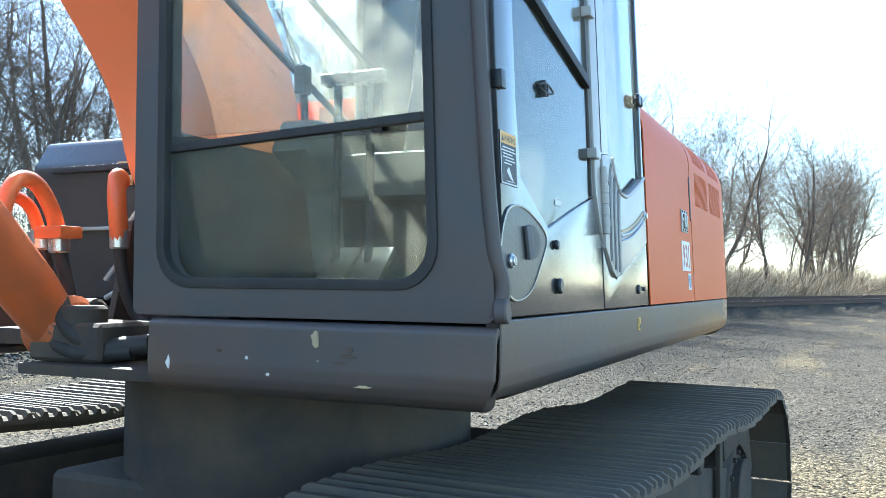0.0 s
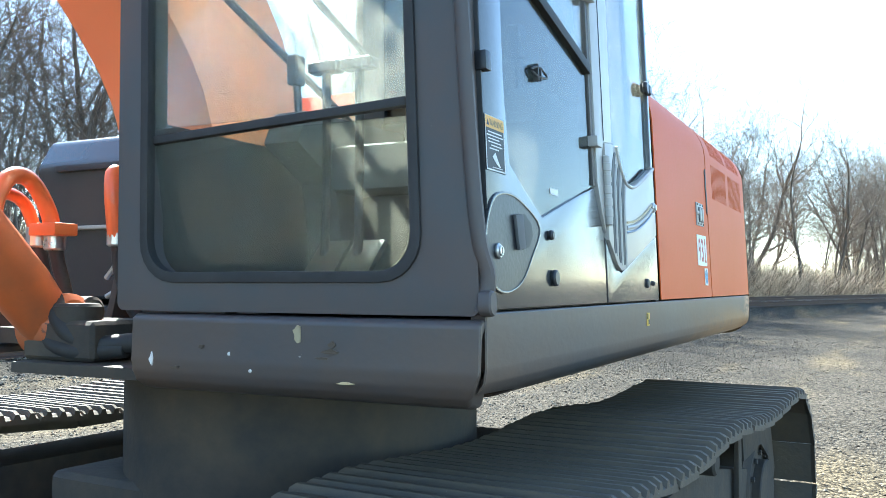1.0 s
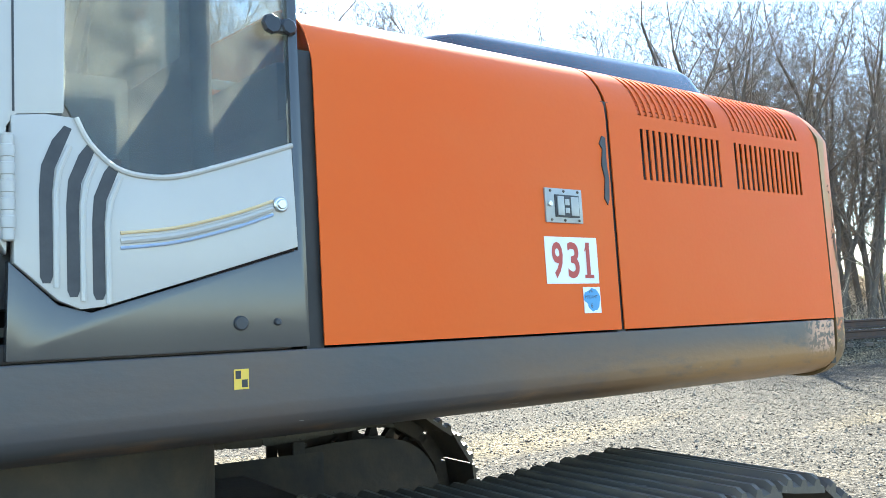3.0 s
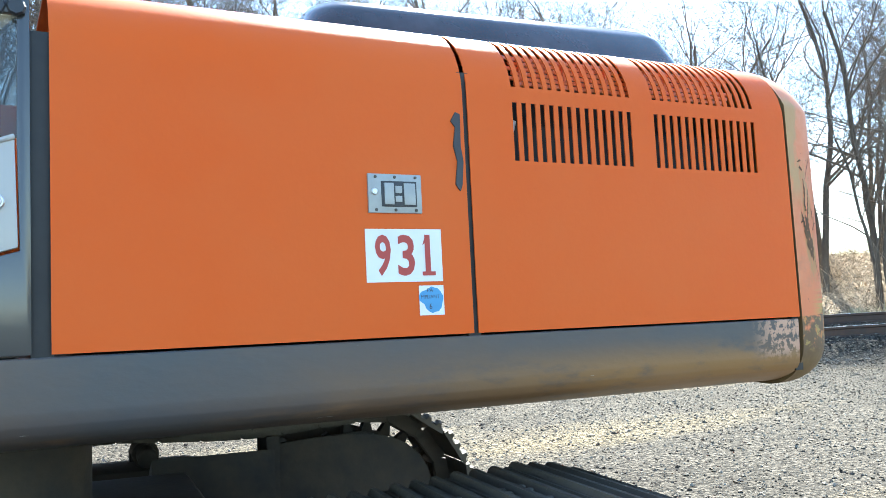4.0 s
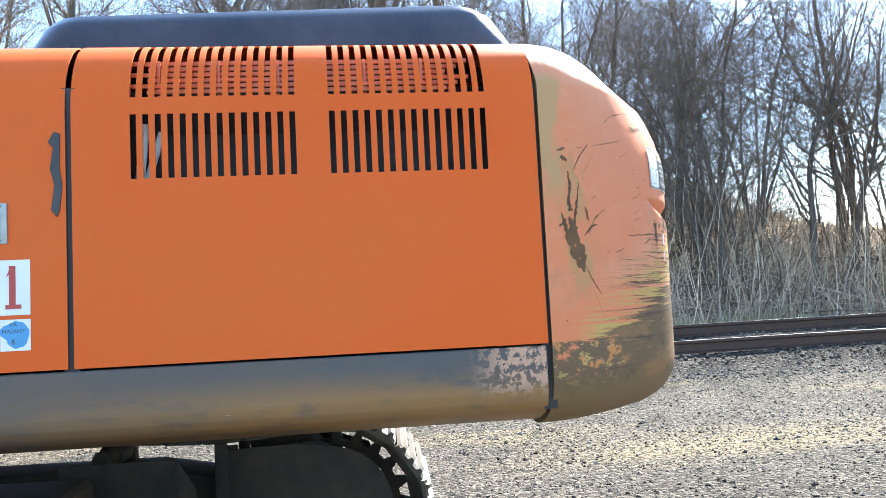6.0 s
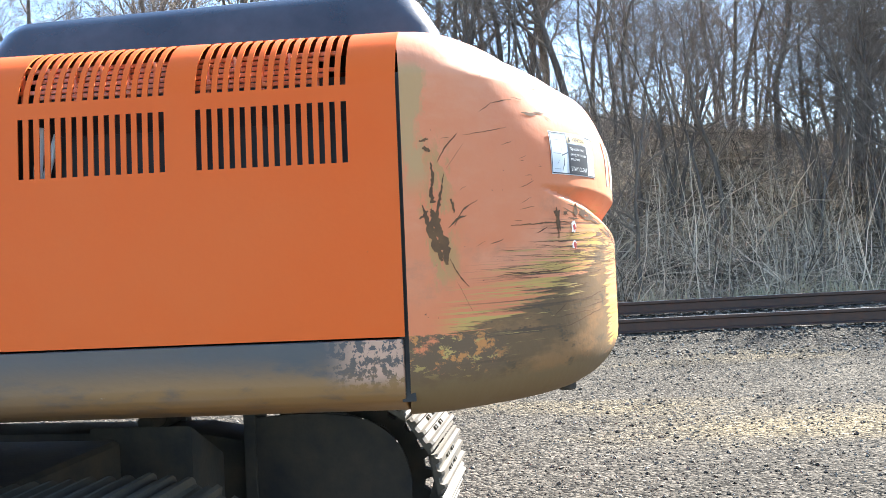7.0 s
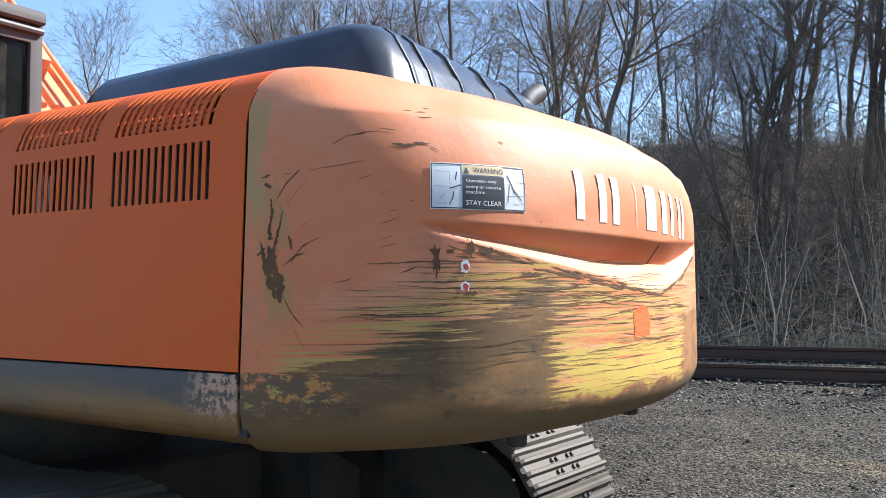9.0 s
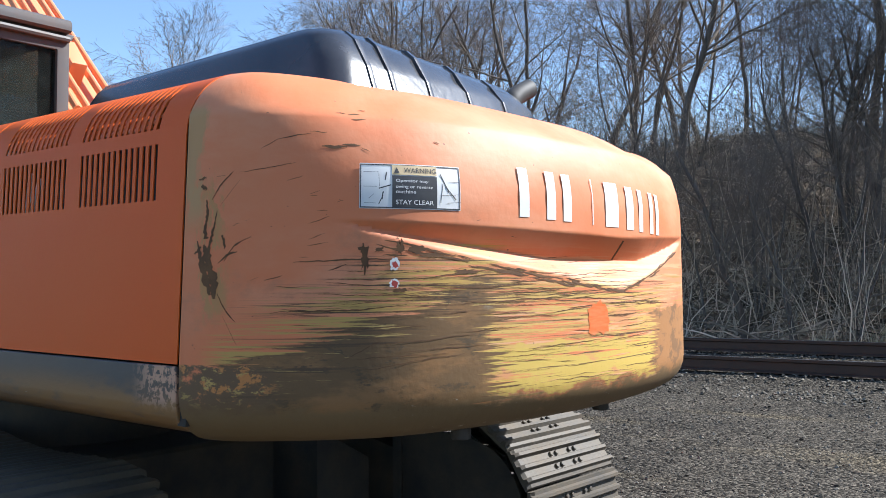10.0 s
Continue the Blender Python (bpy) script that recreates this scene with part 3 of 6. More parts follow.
NEAR_RAIL_Z, FAR_RAIL_Z = 0.0, 0.16
rail_a = make_rail(0.0, NEAR_RAIL_Z)
rail_b = make_rail(1.5, FAR_RAIL_Z)
fish = part("joint_bar", join(box(0.045, 0.065, -0.42, 0.42, 0.04, 0.13, 0.006), *[disc((0.07, yy, 0.085), "x", 0.016, 0.03, 8, 0.003) for yy in (-0.33, -0.2, 0.2, 0.33)]), m_rust, rail_a, "bolted steel joint bar")
fish.location = (rail_x(5.9), 5.9, rail_z(5.9) + 0.01)


def make_ties():
    y = -16.0
    base = mesh_of("railway_tie", box(-1.1, 1.15, -0.11, 0.11, -0.1, 0.06, 0.012), m_tie)
    while y < 34:
        d = (rail_x(y + 0.1) - rail_x(y - 0.1)) / 0.2
        ob = new("railway_tie", base)
        ob.matrix_world = pose(rail_x(y) - 0.75, y + 0.75 * d, rail_z(y) - 0.03, 0, math.degrees(math.atan2(0.15, 1.5)), -math.degrees(math.atan(d)) + random.uniform(-1, 1))
        tagged(ob, "weathered timber railway tie bedded in ballast", "railway tie", group="ties of the railway")
        y += 0.56 + random.uniform(-0.02, 0.02)


make_ties()


# ---- bare trees ----
def grow(bm_trunk, bm_crown, start, heading, length, radius, level, rng, limit):
    """One limb with its side branches."""
    segs = max(2, int(length / (0.55 if level < 2 else 0.4)))
    pts, rad, p, d = [Vector(start)], [radius], Vector(start), Vector(heading).normalized()
    wander = (0.2, 0.34, 0.42, 0.46, 0.5)[min(level, 4)]
    for i in range(segs):
        d = (d + Vector((rng.uniform(-1, 1), rng.uniform(-1, 1), rng.uniform(-0.9, 1.0))) * wander * 0.62 + Vector((0, 0, 0.03))).normalized()
        p = p + d * (length / segs)
        pts.append(p.copy())
        rad.append(max(0.004, radius * (1 - (0.75 if level else 0.6) * (i + 1) / segs)))
    target, sides = (bm_trunk, 8) if level == 0 else (bm_crown, 5 if level == 1 else 3)
    tube(pts, rad, sides, target, cap=False)
    if level >= limit:
        return
    count = (rng.randint(9, 12), rng.randint(5, 8), rng.randint(4, 6), rng.randint(3, 4))[min(level, 3)]
    for k in range(count):
        f = rng.uniform(0.28 if level == 0 else 0.2, 1.0) if k else 1.0
        i = min(int(f * segs), segs - 1)
        q = pts[i].lerp(pts[i + 1], f * segs - i if f < 1 else 1)
        axis = (pts[i + 1] - pts[i]).normalized()
        out = axis.orthogonal().normalized()
        out.rotate(Matrix.Rotation(rng.uniform(0, 6.283), 3, axis))
        spread = rng.uniform(0.6, 1.6) if k else rng.uniform(0.05, 0.3)
        grow(bm_trunk, bm_crown, q, axis + out * spread, length * rng.uniform(0.34, 0.58) * (1.1 - 0.4 * f if level == 0 else 1), max(0.005, rad[i] * rng.uniform(0.4, 0.62)), level + 1, rng, limit)


def make_tree(seed, height, girth, stems=1, limit=4):
    rng = random.Random(seed)
    root = new("tree")
    bt, bc = bmesh.new(), bmesh.new()
    for s in range(stems):
        lean = Vector((rng.uniform(-0.2, 0.2), rng.uniform(-0.2, 0.2), 1)) if stems > 1 else Vector((rng.uniform(-0.07, 0.07), rng.uniform(-0.07, 0.07), 1))
        grow(bt, bc, (rng.uniform(-0.2, 0.2) * (stems - 1), rng.uniform(-0.2, 0.2) * (stems - 1), -0.3), lean, height * rng.uniform(0.75, 0.85), girth, 0, rng, limit)
    part("trunk", bt, m_bark, root, smooth=80)
    part("crown", bc, m_twig, root, smooth=80)
    return tagged(root, "tall bare leafless tree with fine brown twigs", "tree", group="bare trees along the railway")


def make_wood():
    rng = random.Random(5)
    kinds = [make_tree(11, 11, 0.13), make_tree(23, 9.5, 0.085, 2), make_tree(31, 12, 0.16), make_tree(47, 9, 0.065), make_tree(59, 10, 0.10, 4), make_tree(61, 12.5, 0.11), make_tree(73, 8, 0.05, 3)]
    spots = []
    for k in range(92):     # the bank beyond the rails
        spots.append((rng.uniform(-36, -15.2), rng.uniform(-30, 17)))
    for k in range(42):      # on along the railway, where the bank is lower
        y = rng.uniform(18, 48)
        spots.append((rail_x(y) - rng.uniform(4.5, 17), y))
    for k in range(18):      # where the bank runs down beside the curve
        y = rng.uniform(14, 23)
        spots.append((rail_x(y) - rng.uniform(5.5, 16), y))
    for k in range(40):      # the tree line across the far end
        y = 38 + k * 1.05 + rng.uniform(-1, 1)
        spots.append((rail_x(y) - rng.uniform(4.5, 11), y))
    for k in range(22):
        spots.append((rng.uniform(-34, 40), rng.uniform(78, 105)))
    def shades_yard(x, y):
        """Whether the shadow of a tall tree there would fall across the open yard."""
        reach = 7.6 if x > -21 else 12.5
        return any(x + 0.87 * d * reach > -10.4 and -5 < y - 0.5 * d * reach < 15 for d in (0.2, 0.4, 0.6, 0.8, 1.0))

    spots = [p for p in spots if not shades_yard(*p)]
    young = [(rng.uniform(-20.5, -14.7), rng.uniform(-9, 15)) for k in range(36)]     # thin young trees low on the bank
    spots += young
    spread = [(-13.5, 24.4), (-12.2, 29.6)]     # broad many-stemmed trees by the bend
    spots += spread
    used = set()
    for x, y in spots:
        n = rng.randrange(len(kinds))
        s = rng.uniform(0.75, 1.12) if x < -21 or y > 24 else rng.uniform(0.58, 0.68)
        if (x, y) in spread:
            n, s = 4, rng.uniform(1.0, 1.15)
        if -21 < x < -14.6 and (x, y) in young:
            s = rng.uniform(0.36, 0.52)
        m = pose(x, y, yard_z(x, y) - 0.1, 0, 0, rng.uniform(0, 360)) @ Matrix.Scale(s, 4)
        if n not in used:
            used.add(n)
            kinds[n].matrix_basis = m
        else:
            c = copy_thing(kinds[n], pose(0, 0, 0))
            c.matrix_basis = m
    for n in range(len(kinds)):
        if n not in used:
            kinds[n].matrix_basis = pose(-20 - n, -8 + n, yard_z(-20 - n, -8 + n))


make_wood()


def make_brush():
    """Undergrowth of thin bare stems on the bank and along the far tree line."""
    rng = random.Random(9)
    verts, faces = [], []

    def stem(p, d, length, r, droop=0.3):
        """A thin bent stem of four short pieces."""
        i, q = len(verts), p.copy()
        for j in range(5):
            side = d.orthogonal().normalized() * r * (1 - 0.2 * j)
            up = d.cross(side)
            verts.extend([q + side, q - side * 0.5 + up * 0.87, q - side * 0.5 - up * 0.87])
            d = (d + Vector((rng.uniform(-1, 1), rng.uniform(-1, 1), rng.uniform(-1, 0.6) - droop)) * 0.3).normalized()
            q = q + d * (length / 4)
        for a in (0, 3, 6, 9):
            for k in range(3):
                faces.append((i + a + k, i + a + (k + 1) % 3, i + a + 3 + (k + 1) % 3, i + a + 3 + k))

    def bush(x, y, size, n):
        z = yard_z(x, y)
        for k in range(n):
            d = Vector((rng.uniform(-1, 1), rng.uniform(-1, 1), rng.uniform(0.1, 1.5))).normalized()
            stem(Vector((x + rng.uniform(-0.5, 0.5), y + rng.uniform(-0.5, 0.5), z - 0.03)), d, size * rng.uniform(0.4, 1.3), rng.uniform(0.004, 0.013))

    for k in range(3000):
        bush(rng.uniform(-32, -14.4), rng.uniform(-28, 18), rng.uniform(0.5, 2.0), 10)
    for k in range(1300):     # thin upright shoots
        x, y = -14.6 - 15 * rng.random() ** 1.3, rng.uniform(-26, 19)
        for j in range(3):
            stem(Vector((x + rng.uniform(-0.3, 0.3), y + rng.uniform(-0.3, 0.3), yard_z(x, y) - 0.03)), Vector((rng.uniform(-0.3, 0.3), rng.uniform(-0.3, 0.3), 1)).normalized(), rng.uniform(1.2, 3.6), rng.uniform(0.006, 0.016), -0.25)
    for k in range(1700):     # scrub beyond the rails at the far end
        y = rng.uniform(34, 82)
        x = rail_x(y) - rng.uniform(3.0, 9)
        for j in range(8):
            stem(Vector((x + rng.uniform(-0.6, 0.6), y + rng.uniform(-0.6, 0.6), yard_z(x, y) - 0.03)), Vector((rng.uniform(-1, 1), rng.uniform(-1, 1), rng.uniform(0.4, 2))).normalized(), rng.uniform(0.9, 3.2), rng.uniform(0.012, 0.03))
    for k in range(1900):
        y = rng.uniform(13, 55)
        bush(rail_x(y) - rng.uniform(3.0, 16), y, rng.uniform(0.5, 2.0), 10)
    for k in range(500):
        bush(rng.uniform(-26, 44), rng.uniform(66, 96), rng.uniform(0.8, 3.0), 12)
    for k in range(2400):     # fallen stems lying on the bank
        x, y = rng.uniform(-30, -14.2), rng.uniform(-26, 20)
        d = Vector((rng.uniform(-1, 1), rng.uniform(-1, 1), rng.uniform(-0.1, 0.4))).normalized()
        stem(Vector((x, y, yard_z(x, y) + 0.06)), d, rng.uniform(0.6, 3.2), rng.uniform(0.006, 0.035), 0.0)
    me = bpy.data.meshes.new("undergrowth")
    me.from_pydata(verts, [], faces)
    me.materials.append(m_brush)
    tagged(new("undergrowth", me), "tangled dry leafless brush under the trees", "undergrowth", kind="stuff")


make_brush()


def make_leaf_litter():
    """Fallen leaves lying loose on the bank."""
    rng = random.Random(15)
    verts, faces = [], []
    for k in range(26000):
        if k < 20000:
            x, y = -14.0 - 14 * rng.random() ** 1.6, rng.uniform(-22, 20)
        else:
            y = rng.uniform(18, 55)
            x = rail_x(y) - rng.uniform(2.8, 10)
        c, r = Vector((x, y, yard_z(x, y) + rng.uniform(0.02, 0.09))), rng.uniform(0.03, 0.085)
        a, tilt = rng.uniform(0, 6.283), Vector((rng.uniform(-0.8, 0.8), rng.uniform(-0.8, 0.8), 1)).normalized()
        e = tilt.orthogonal().normalized()
        e.rotate(Matrix.Rotation(a, 3, tilt))
        f = tilt.cross(e)
        i = len(verts)
        verts.extend([c + e * r, c + f * r * 0.5 + tilt * r * 0.2, c - e * r, c - f * r * 0.5 + tilt * r * 0.2])
        faces.append((i, i + 1, i + 2, i + 3))
    me = bpy.data.meshes.new("leaf_litter")
    me.from_pydata(verts, [], faces)
    me.materials.append(m_leaf)
    tagged(new("leaf_litter", me), "dry brown fallen leaves covering the wooded bank", "leaf litter", kind="stuff")


make_leaf_litter()


def make_grass():
    """Tufts of bleached grass beyond the rails."""
    rng = random.Random(77)
    verts, faces = [], []
    for k in range(420):
        y = rng.uniform(3, 26)
        x = rail_x(y) - rng.uniform(2.6, 4.6)
        if rng.random() > 0.25 + 0.75 * (noise.noise((x * 0.5, y * 0.5, 4)) > 0.05):
            continue
        z = yard_z(x, y)
        for b in range(16):
            a, h, w = rng.uniform(0, 6.283), rng.uniform(0.2, 0.6), rng.uniform(0.006, 0.012)
            p = Vector((x + rng.uniform(-0.15, 0.15), y + rng.uniform(-0.15, 0.15), z - 0.02))
            out = Vector((math.cos(a), math.sin(a), 0)) * h * rng.uniform(0.1, 0.7)
            side = Vector((-math.sin(a), math.cos(a), 0)) * w
            i = len(verts)
            verts.extend([p - side, p + side, p + out * 0.4 + Vector((0, 0, h * 0.7)) + side * 0.7, p + out * 0.4 + Vector((0, 0, h * 0.7)) - side * 0.7, p + out + Vector((0, 0, h * 0.85))])
            faces.extend([(i, i + 1, i + 2, i + 3), (i + 3, i + 2, i + 4)])
    for k in range(900):      # a heap of bleached cut brush beside the track
        x, y = -14.6 + rng.gauss(0, 0.45), rng.uniform(9.6, 14.5)
        z = yard_z(x, y)
        a, h, w = rng.uniform(0, 6.283), rng.uniform(0.3, 1.2), rng.uniform(0.006, 0.012)
        out, side = Vector((math.cos(a), math.sin(a), 0)) * h * rng.uniform(0.3, 1.0), Vector((-math.sin(a), math.cos(a), 0)) * w
        p, i = Vector((x, y, z)), len(verts)
        verts.extend([p - side, p + side, p + out + Vector((0, 0, h * rng.uniform(0.3, 0.8)))])
        faces.append((i, i + 1, i + 2))
    me = bpy.data.meshes.new("dry_grass")
    me.from_pydata(verts, [], faces)
    me.materials.append(m_straw)
    tagged(new("dry_grass", me), "bleached dry grass tufts beside the rails", "grass", kind="stuff")


make_grass()


def make_stones():
    """Loose crushed stone lying on the yard and the ballast shoulder."""
    rng = random.Random(21)
    verts, faces = [], []
    ico = [(0, 0, 1), (0.9, 0, 0.1), (0.2, 0.85, 0), (-0.75, 0.45, 0.15), (-0.6, -0.7, 0), (0.3, -0.85, 0.1), (0, 0, -0.6)]
    tri = [(0, 1, 2), (0, 2, 3), (0, 3, 4), (0, 4, 5), (0, 5, 1), (6, 2, 1), (6, 3, 2), (6, 4, 3), (6, 5, 4), (6, 1, 5)]

    def drop(x, y, s):
        c, i = Vector((x, y, yard_z(x, y) + s * 0.15)), len(verts)
        turn = Matrix.Rotation(rng.uniform(0, 6.28), 3, "Z") @ Matrix.Rotation(rng.uniform(-0.6, 0.6), 3, "X")
        for v in ico:
            verts.append(c + turn @ Vector((v[0] * s * rng.uniform(0.6, 1.25), v[1] * s * rng.uniform(0.5, 1.1), v[2] * s * rng.uniform(0.4, 0.8))))
        faces.extend([(a + i, b + i, k + i) for a, b, k in tri])

    for k in range(34000):
        drop(-10.8 + 9.3 * rng.random(), rng.uniform(-2, 17), rng.uniform(0.006, 0.017) if rng.random() < 0.93 else rng.uniform(0.017, 0.034))
    for k in range(12000):
        y = rng.uniform(-12, 24)
        drop(rail_x(y) + rng.uniform(-2.2, 1.7), y, rng.uniform(0.014, 0.045))
    for k in range(6000):
        drop(rng.uniform(-7, 2), rng.uniform(6, 26), rng.uniform(0.008, 0.025))
    for k in range(2500):
        drop(rng.uniform(0.4, 6), rng.uniform(4, 16), rng.uniform(0.006, 0.02))
    me = bpy.data.meshes.new("gravel")
    me.from_pydata(verts, [], faces)
    me.materials.append(m_stone)
    tagged(new("gravel", me), "loose grey crushed stones scattered over the yard", "gravel", kind="stuff")


make_stones()


# ---- excavator ----
# Left flank at x = 0, front of the cab at y = 1.62, middle of the machine at x = XC.
XC, SKIRT_Z, LEAN_IN = -1.19, 1.41, 0.045
excavator = tagged(new("excavator"), "orange and dark grey crawler excavator with a scratched counterweight", "excavator")
excavator.location = (XC, 2.7, 0.0)
bpy.context.view_layer.update()
ROOT_INV = Matrix.Translation((-XC, -2.7, 0))


def lean(bm):
    """The flanks of the upper structure lean inwards a little above the skirt."""
    for v in bm.verts:
        if v.co.z > SKIRT_Z:
            v.co.x -= LEAN_IN * (v.co.z - SKIRT_Z) * max(-1, min(1, (v.co.x - XC) / -XC))


def own(name, bm, material, parent=None, label="", smooth=30):
    """A part of the excavator built in world coordinates."""
    lean(bm)
    ob = part(name, bm, material, parent or excavator, label, smooth)
    if parent is None:
        ob.matrix_parent_inverse = ROOT_INV
    return ob


# base skirt along the flank, with a rolled lower edge
SKIRT = [(0.0, 1.412), (0.0, 1.30), (-0.004, 1.272), (-0.018, 1.252), (-0.045, 1.236), (-0.09, 1.218), (-0.13, 1.21), (-0.13, 1.235), (-0.05, 1.262), (-0.035, 1.30), (-0.035, 1.412)]
skirt_bm = prism(SKIRT, 1.672, 5.335, "y", 0.003, 1)
for v in skirt_bm.verts:      # the lower flange stops short of the front corner
    if v.co.y < 1.8 and v.co.x < -0.04:
        v.co.y += 0.25
own("side_skirt", skirt_bm, m_skirt, None, "dented dark grey painted steel side skirt")
own("side_skirt", prism([(2 * XC - a, b) for a, b in SKIRT], 1.9, 5.335, "y", 0.003, 1), m_skirt)
front = [(1.665, 1.398), (1.65, 1.388), (1.647, 1.29), (1.652, 1.262), (1.664, 1.24), (1.69, 1.222), (1.73, 1.212), (1.76, 1.212), (1.76, 1.398)]
apron = prism(front, -0.92, -0.003, "x", 0.014, 3)
for v in apron.verts:
    if v.co.x > -0.3 and v.co.z < 1.30:
        v.co.x -= (1.30 - v.co.z) ** 1.5 * 2.0
own("front_skirt", apron, m_skirt, None, "dark grey front apron with rust scratches and chipped paint")
# chips and rust scrapes on the front apron
for cx, cz, w, h, mt in ((-0.434, 1.335, 0.016, 0.03, m_straw), (-0.851, 1.268, 0.008, 0.018, m_white), (-0.35, 1.30, 0.024, 0.007, m_tie), (-0.37, 1.285, 0.03, 0.004, m_tie), (-0.345, 1.315, 0.012, 0.009, m_tie), (-0.7, 1.30, 0.014, 0.006, m_tie), (-0.78, 1.25, 0.02, 0.004, m_tie), (-0.31, 1.235, 0.03, 0.004, m_tan), (-0.62, 1.285, 0.006, 0.007, m_white), (-0.56, 1.25, 0.005, 0.005, m_white)):
    rr = random.Random(int(cx * -1000))
    pts = [(cx + math.cos(a) * w * rr.uniform(0.3, 1), cz + math.sin(a) * h * rr.uniform(0.35, 1)) for a in [k * 0.7 for k in range(9)]]
    chip = prism([(a, b + 0.026) for a, b in pts], 1.6445, 1.652, "y", 0)
    own("paint_chip", chip, mt)
own("main_frame", prism([(-0.22, 1.9), (-0.9, 1.9), (-0.95, 2.35), (-1.66, 2.4), (-2.3, 2.6), (-2.3, 5.3), (-0.1, 5.3)], 1.23, 1.385, "z", 0.01), m_frame, None, "dusty black revolving frame deck")
own("front_plate", box(-1.64, -0.94, 1.88, 2.42, 1.205, 1.238, 0.006), m_frame, None, "oily black deck plate under the boom foot")

# undercarriage, slewed a little against the upper structure
SLEW = Matrix.Translation((XC, 2.75, 0)) @ Matrix.Rotation(radians(-4.0), 4, "Z") @ Matrix.Translation((-XC, -2.75, 0))


def turned(ob):
    ob.matrix_parent_inverse = ROOT_INV @ SLEW
    return ob


own("swing_bearing", disc((XC, 2.75, 0.98), "z", 0.62, 0.5, 48, 0.02), m_frame, None, "oily black swing bearing under the deck")
car = own("car_body", box(XC - 0.62, XC + 0.62, 2.15, 3.75, 0.42, 0.84, 0.05, 3), m_frame, None, "dusty black welded undercarriage frame")
turned(car)
for sgn in (1, -1):
    for ya, yb in (((1.9, 2.3), (3.6, 4.1)) if sgn > 0 else ((3.6, 4.1),)):
        turned(own("leg_beam", prism([(XC + sgn * 0.6, 0.9), (XC + sgn * 0.96, 0.7), (XC + sgn * 0.96, 0.3), (XC + sgn * 0.6, 0.45)], ya, yb, "y", 0.02), m_frame))

# tracks: two ends of radius R, the upper run sagging a little between its rollers
R, Y_FRONT, Y_REAR, Z_AXLE = 0.44, 0.80, 4.57, 0.50


def track_path():
    """Closed line of the link pins, with direction, sampled finely."""
    pts = []
    n = 160
    for i in range(n):
        t = i / n
        y = Y_FRONT + (Y_REAR - Y_FRONT) * t
        sag = -0.03 * math.sin(math.pi * ((t * 3) % 1)) ** 2
        pts.append((y, Z_AXLE + R + sag))
    for i in range(60):
        a = math.pi / 2 - math.pi * i / 60
        pts.append((Y_REAR + R * math.cos(a), Z_AXLE + R * math.sin(a)))
    for i in range(n):
        pts.append((Y_REAR + (Y_FRONT - Y_REAR) * i / n, Z_AXLE - R))
    for i in range(60):
        a = -math.pi / 2 - math.pi * i / 60
        pts.append((Y_FRONT + R * math.cos(a), Z_AXLE + R * math.sin(a)))
    return pts


def shoe_profile():
    """Section of a triple-grouser shoe: along the run, outward."""
    p = [(-0.098, -0.004), (-0.094, 0.014), (-0.078, 0.012), (-0.07, 0.03), (-0.055, 0.03), (-0.047, 0.008), (-0.016, 0.008), (-0.008, 0.028), (0.008, 0.028), (0.016, 0.008),
         (0.047, 0.008), (0.055, 0.028), (0.07, 0.028), (0.078, 0.008), (0.094, 0.004), (0.098, -0.012), (0.05, -0.012), (-0.05, -0.008)]
    return p


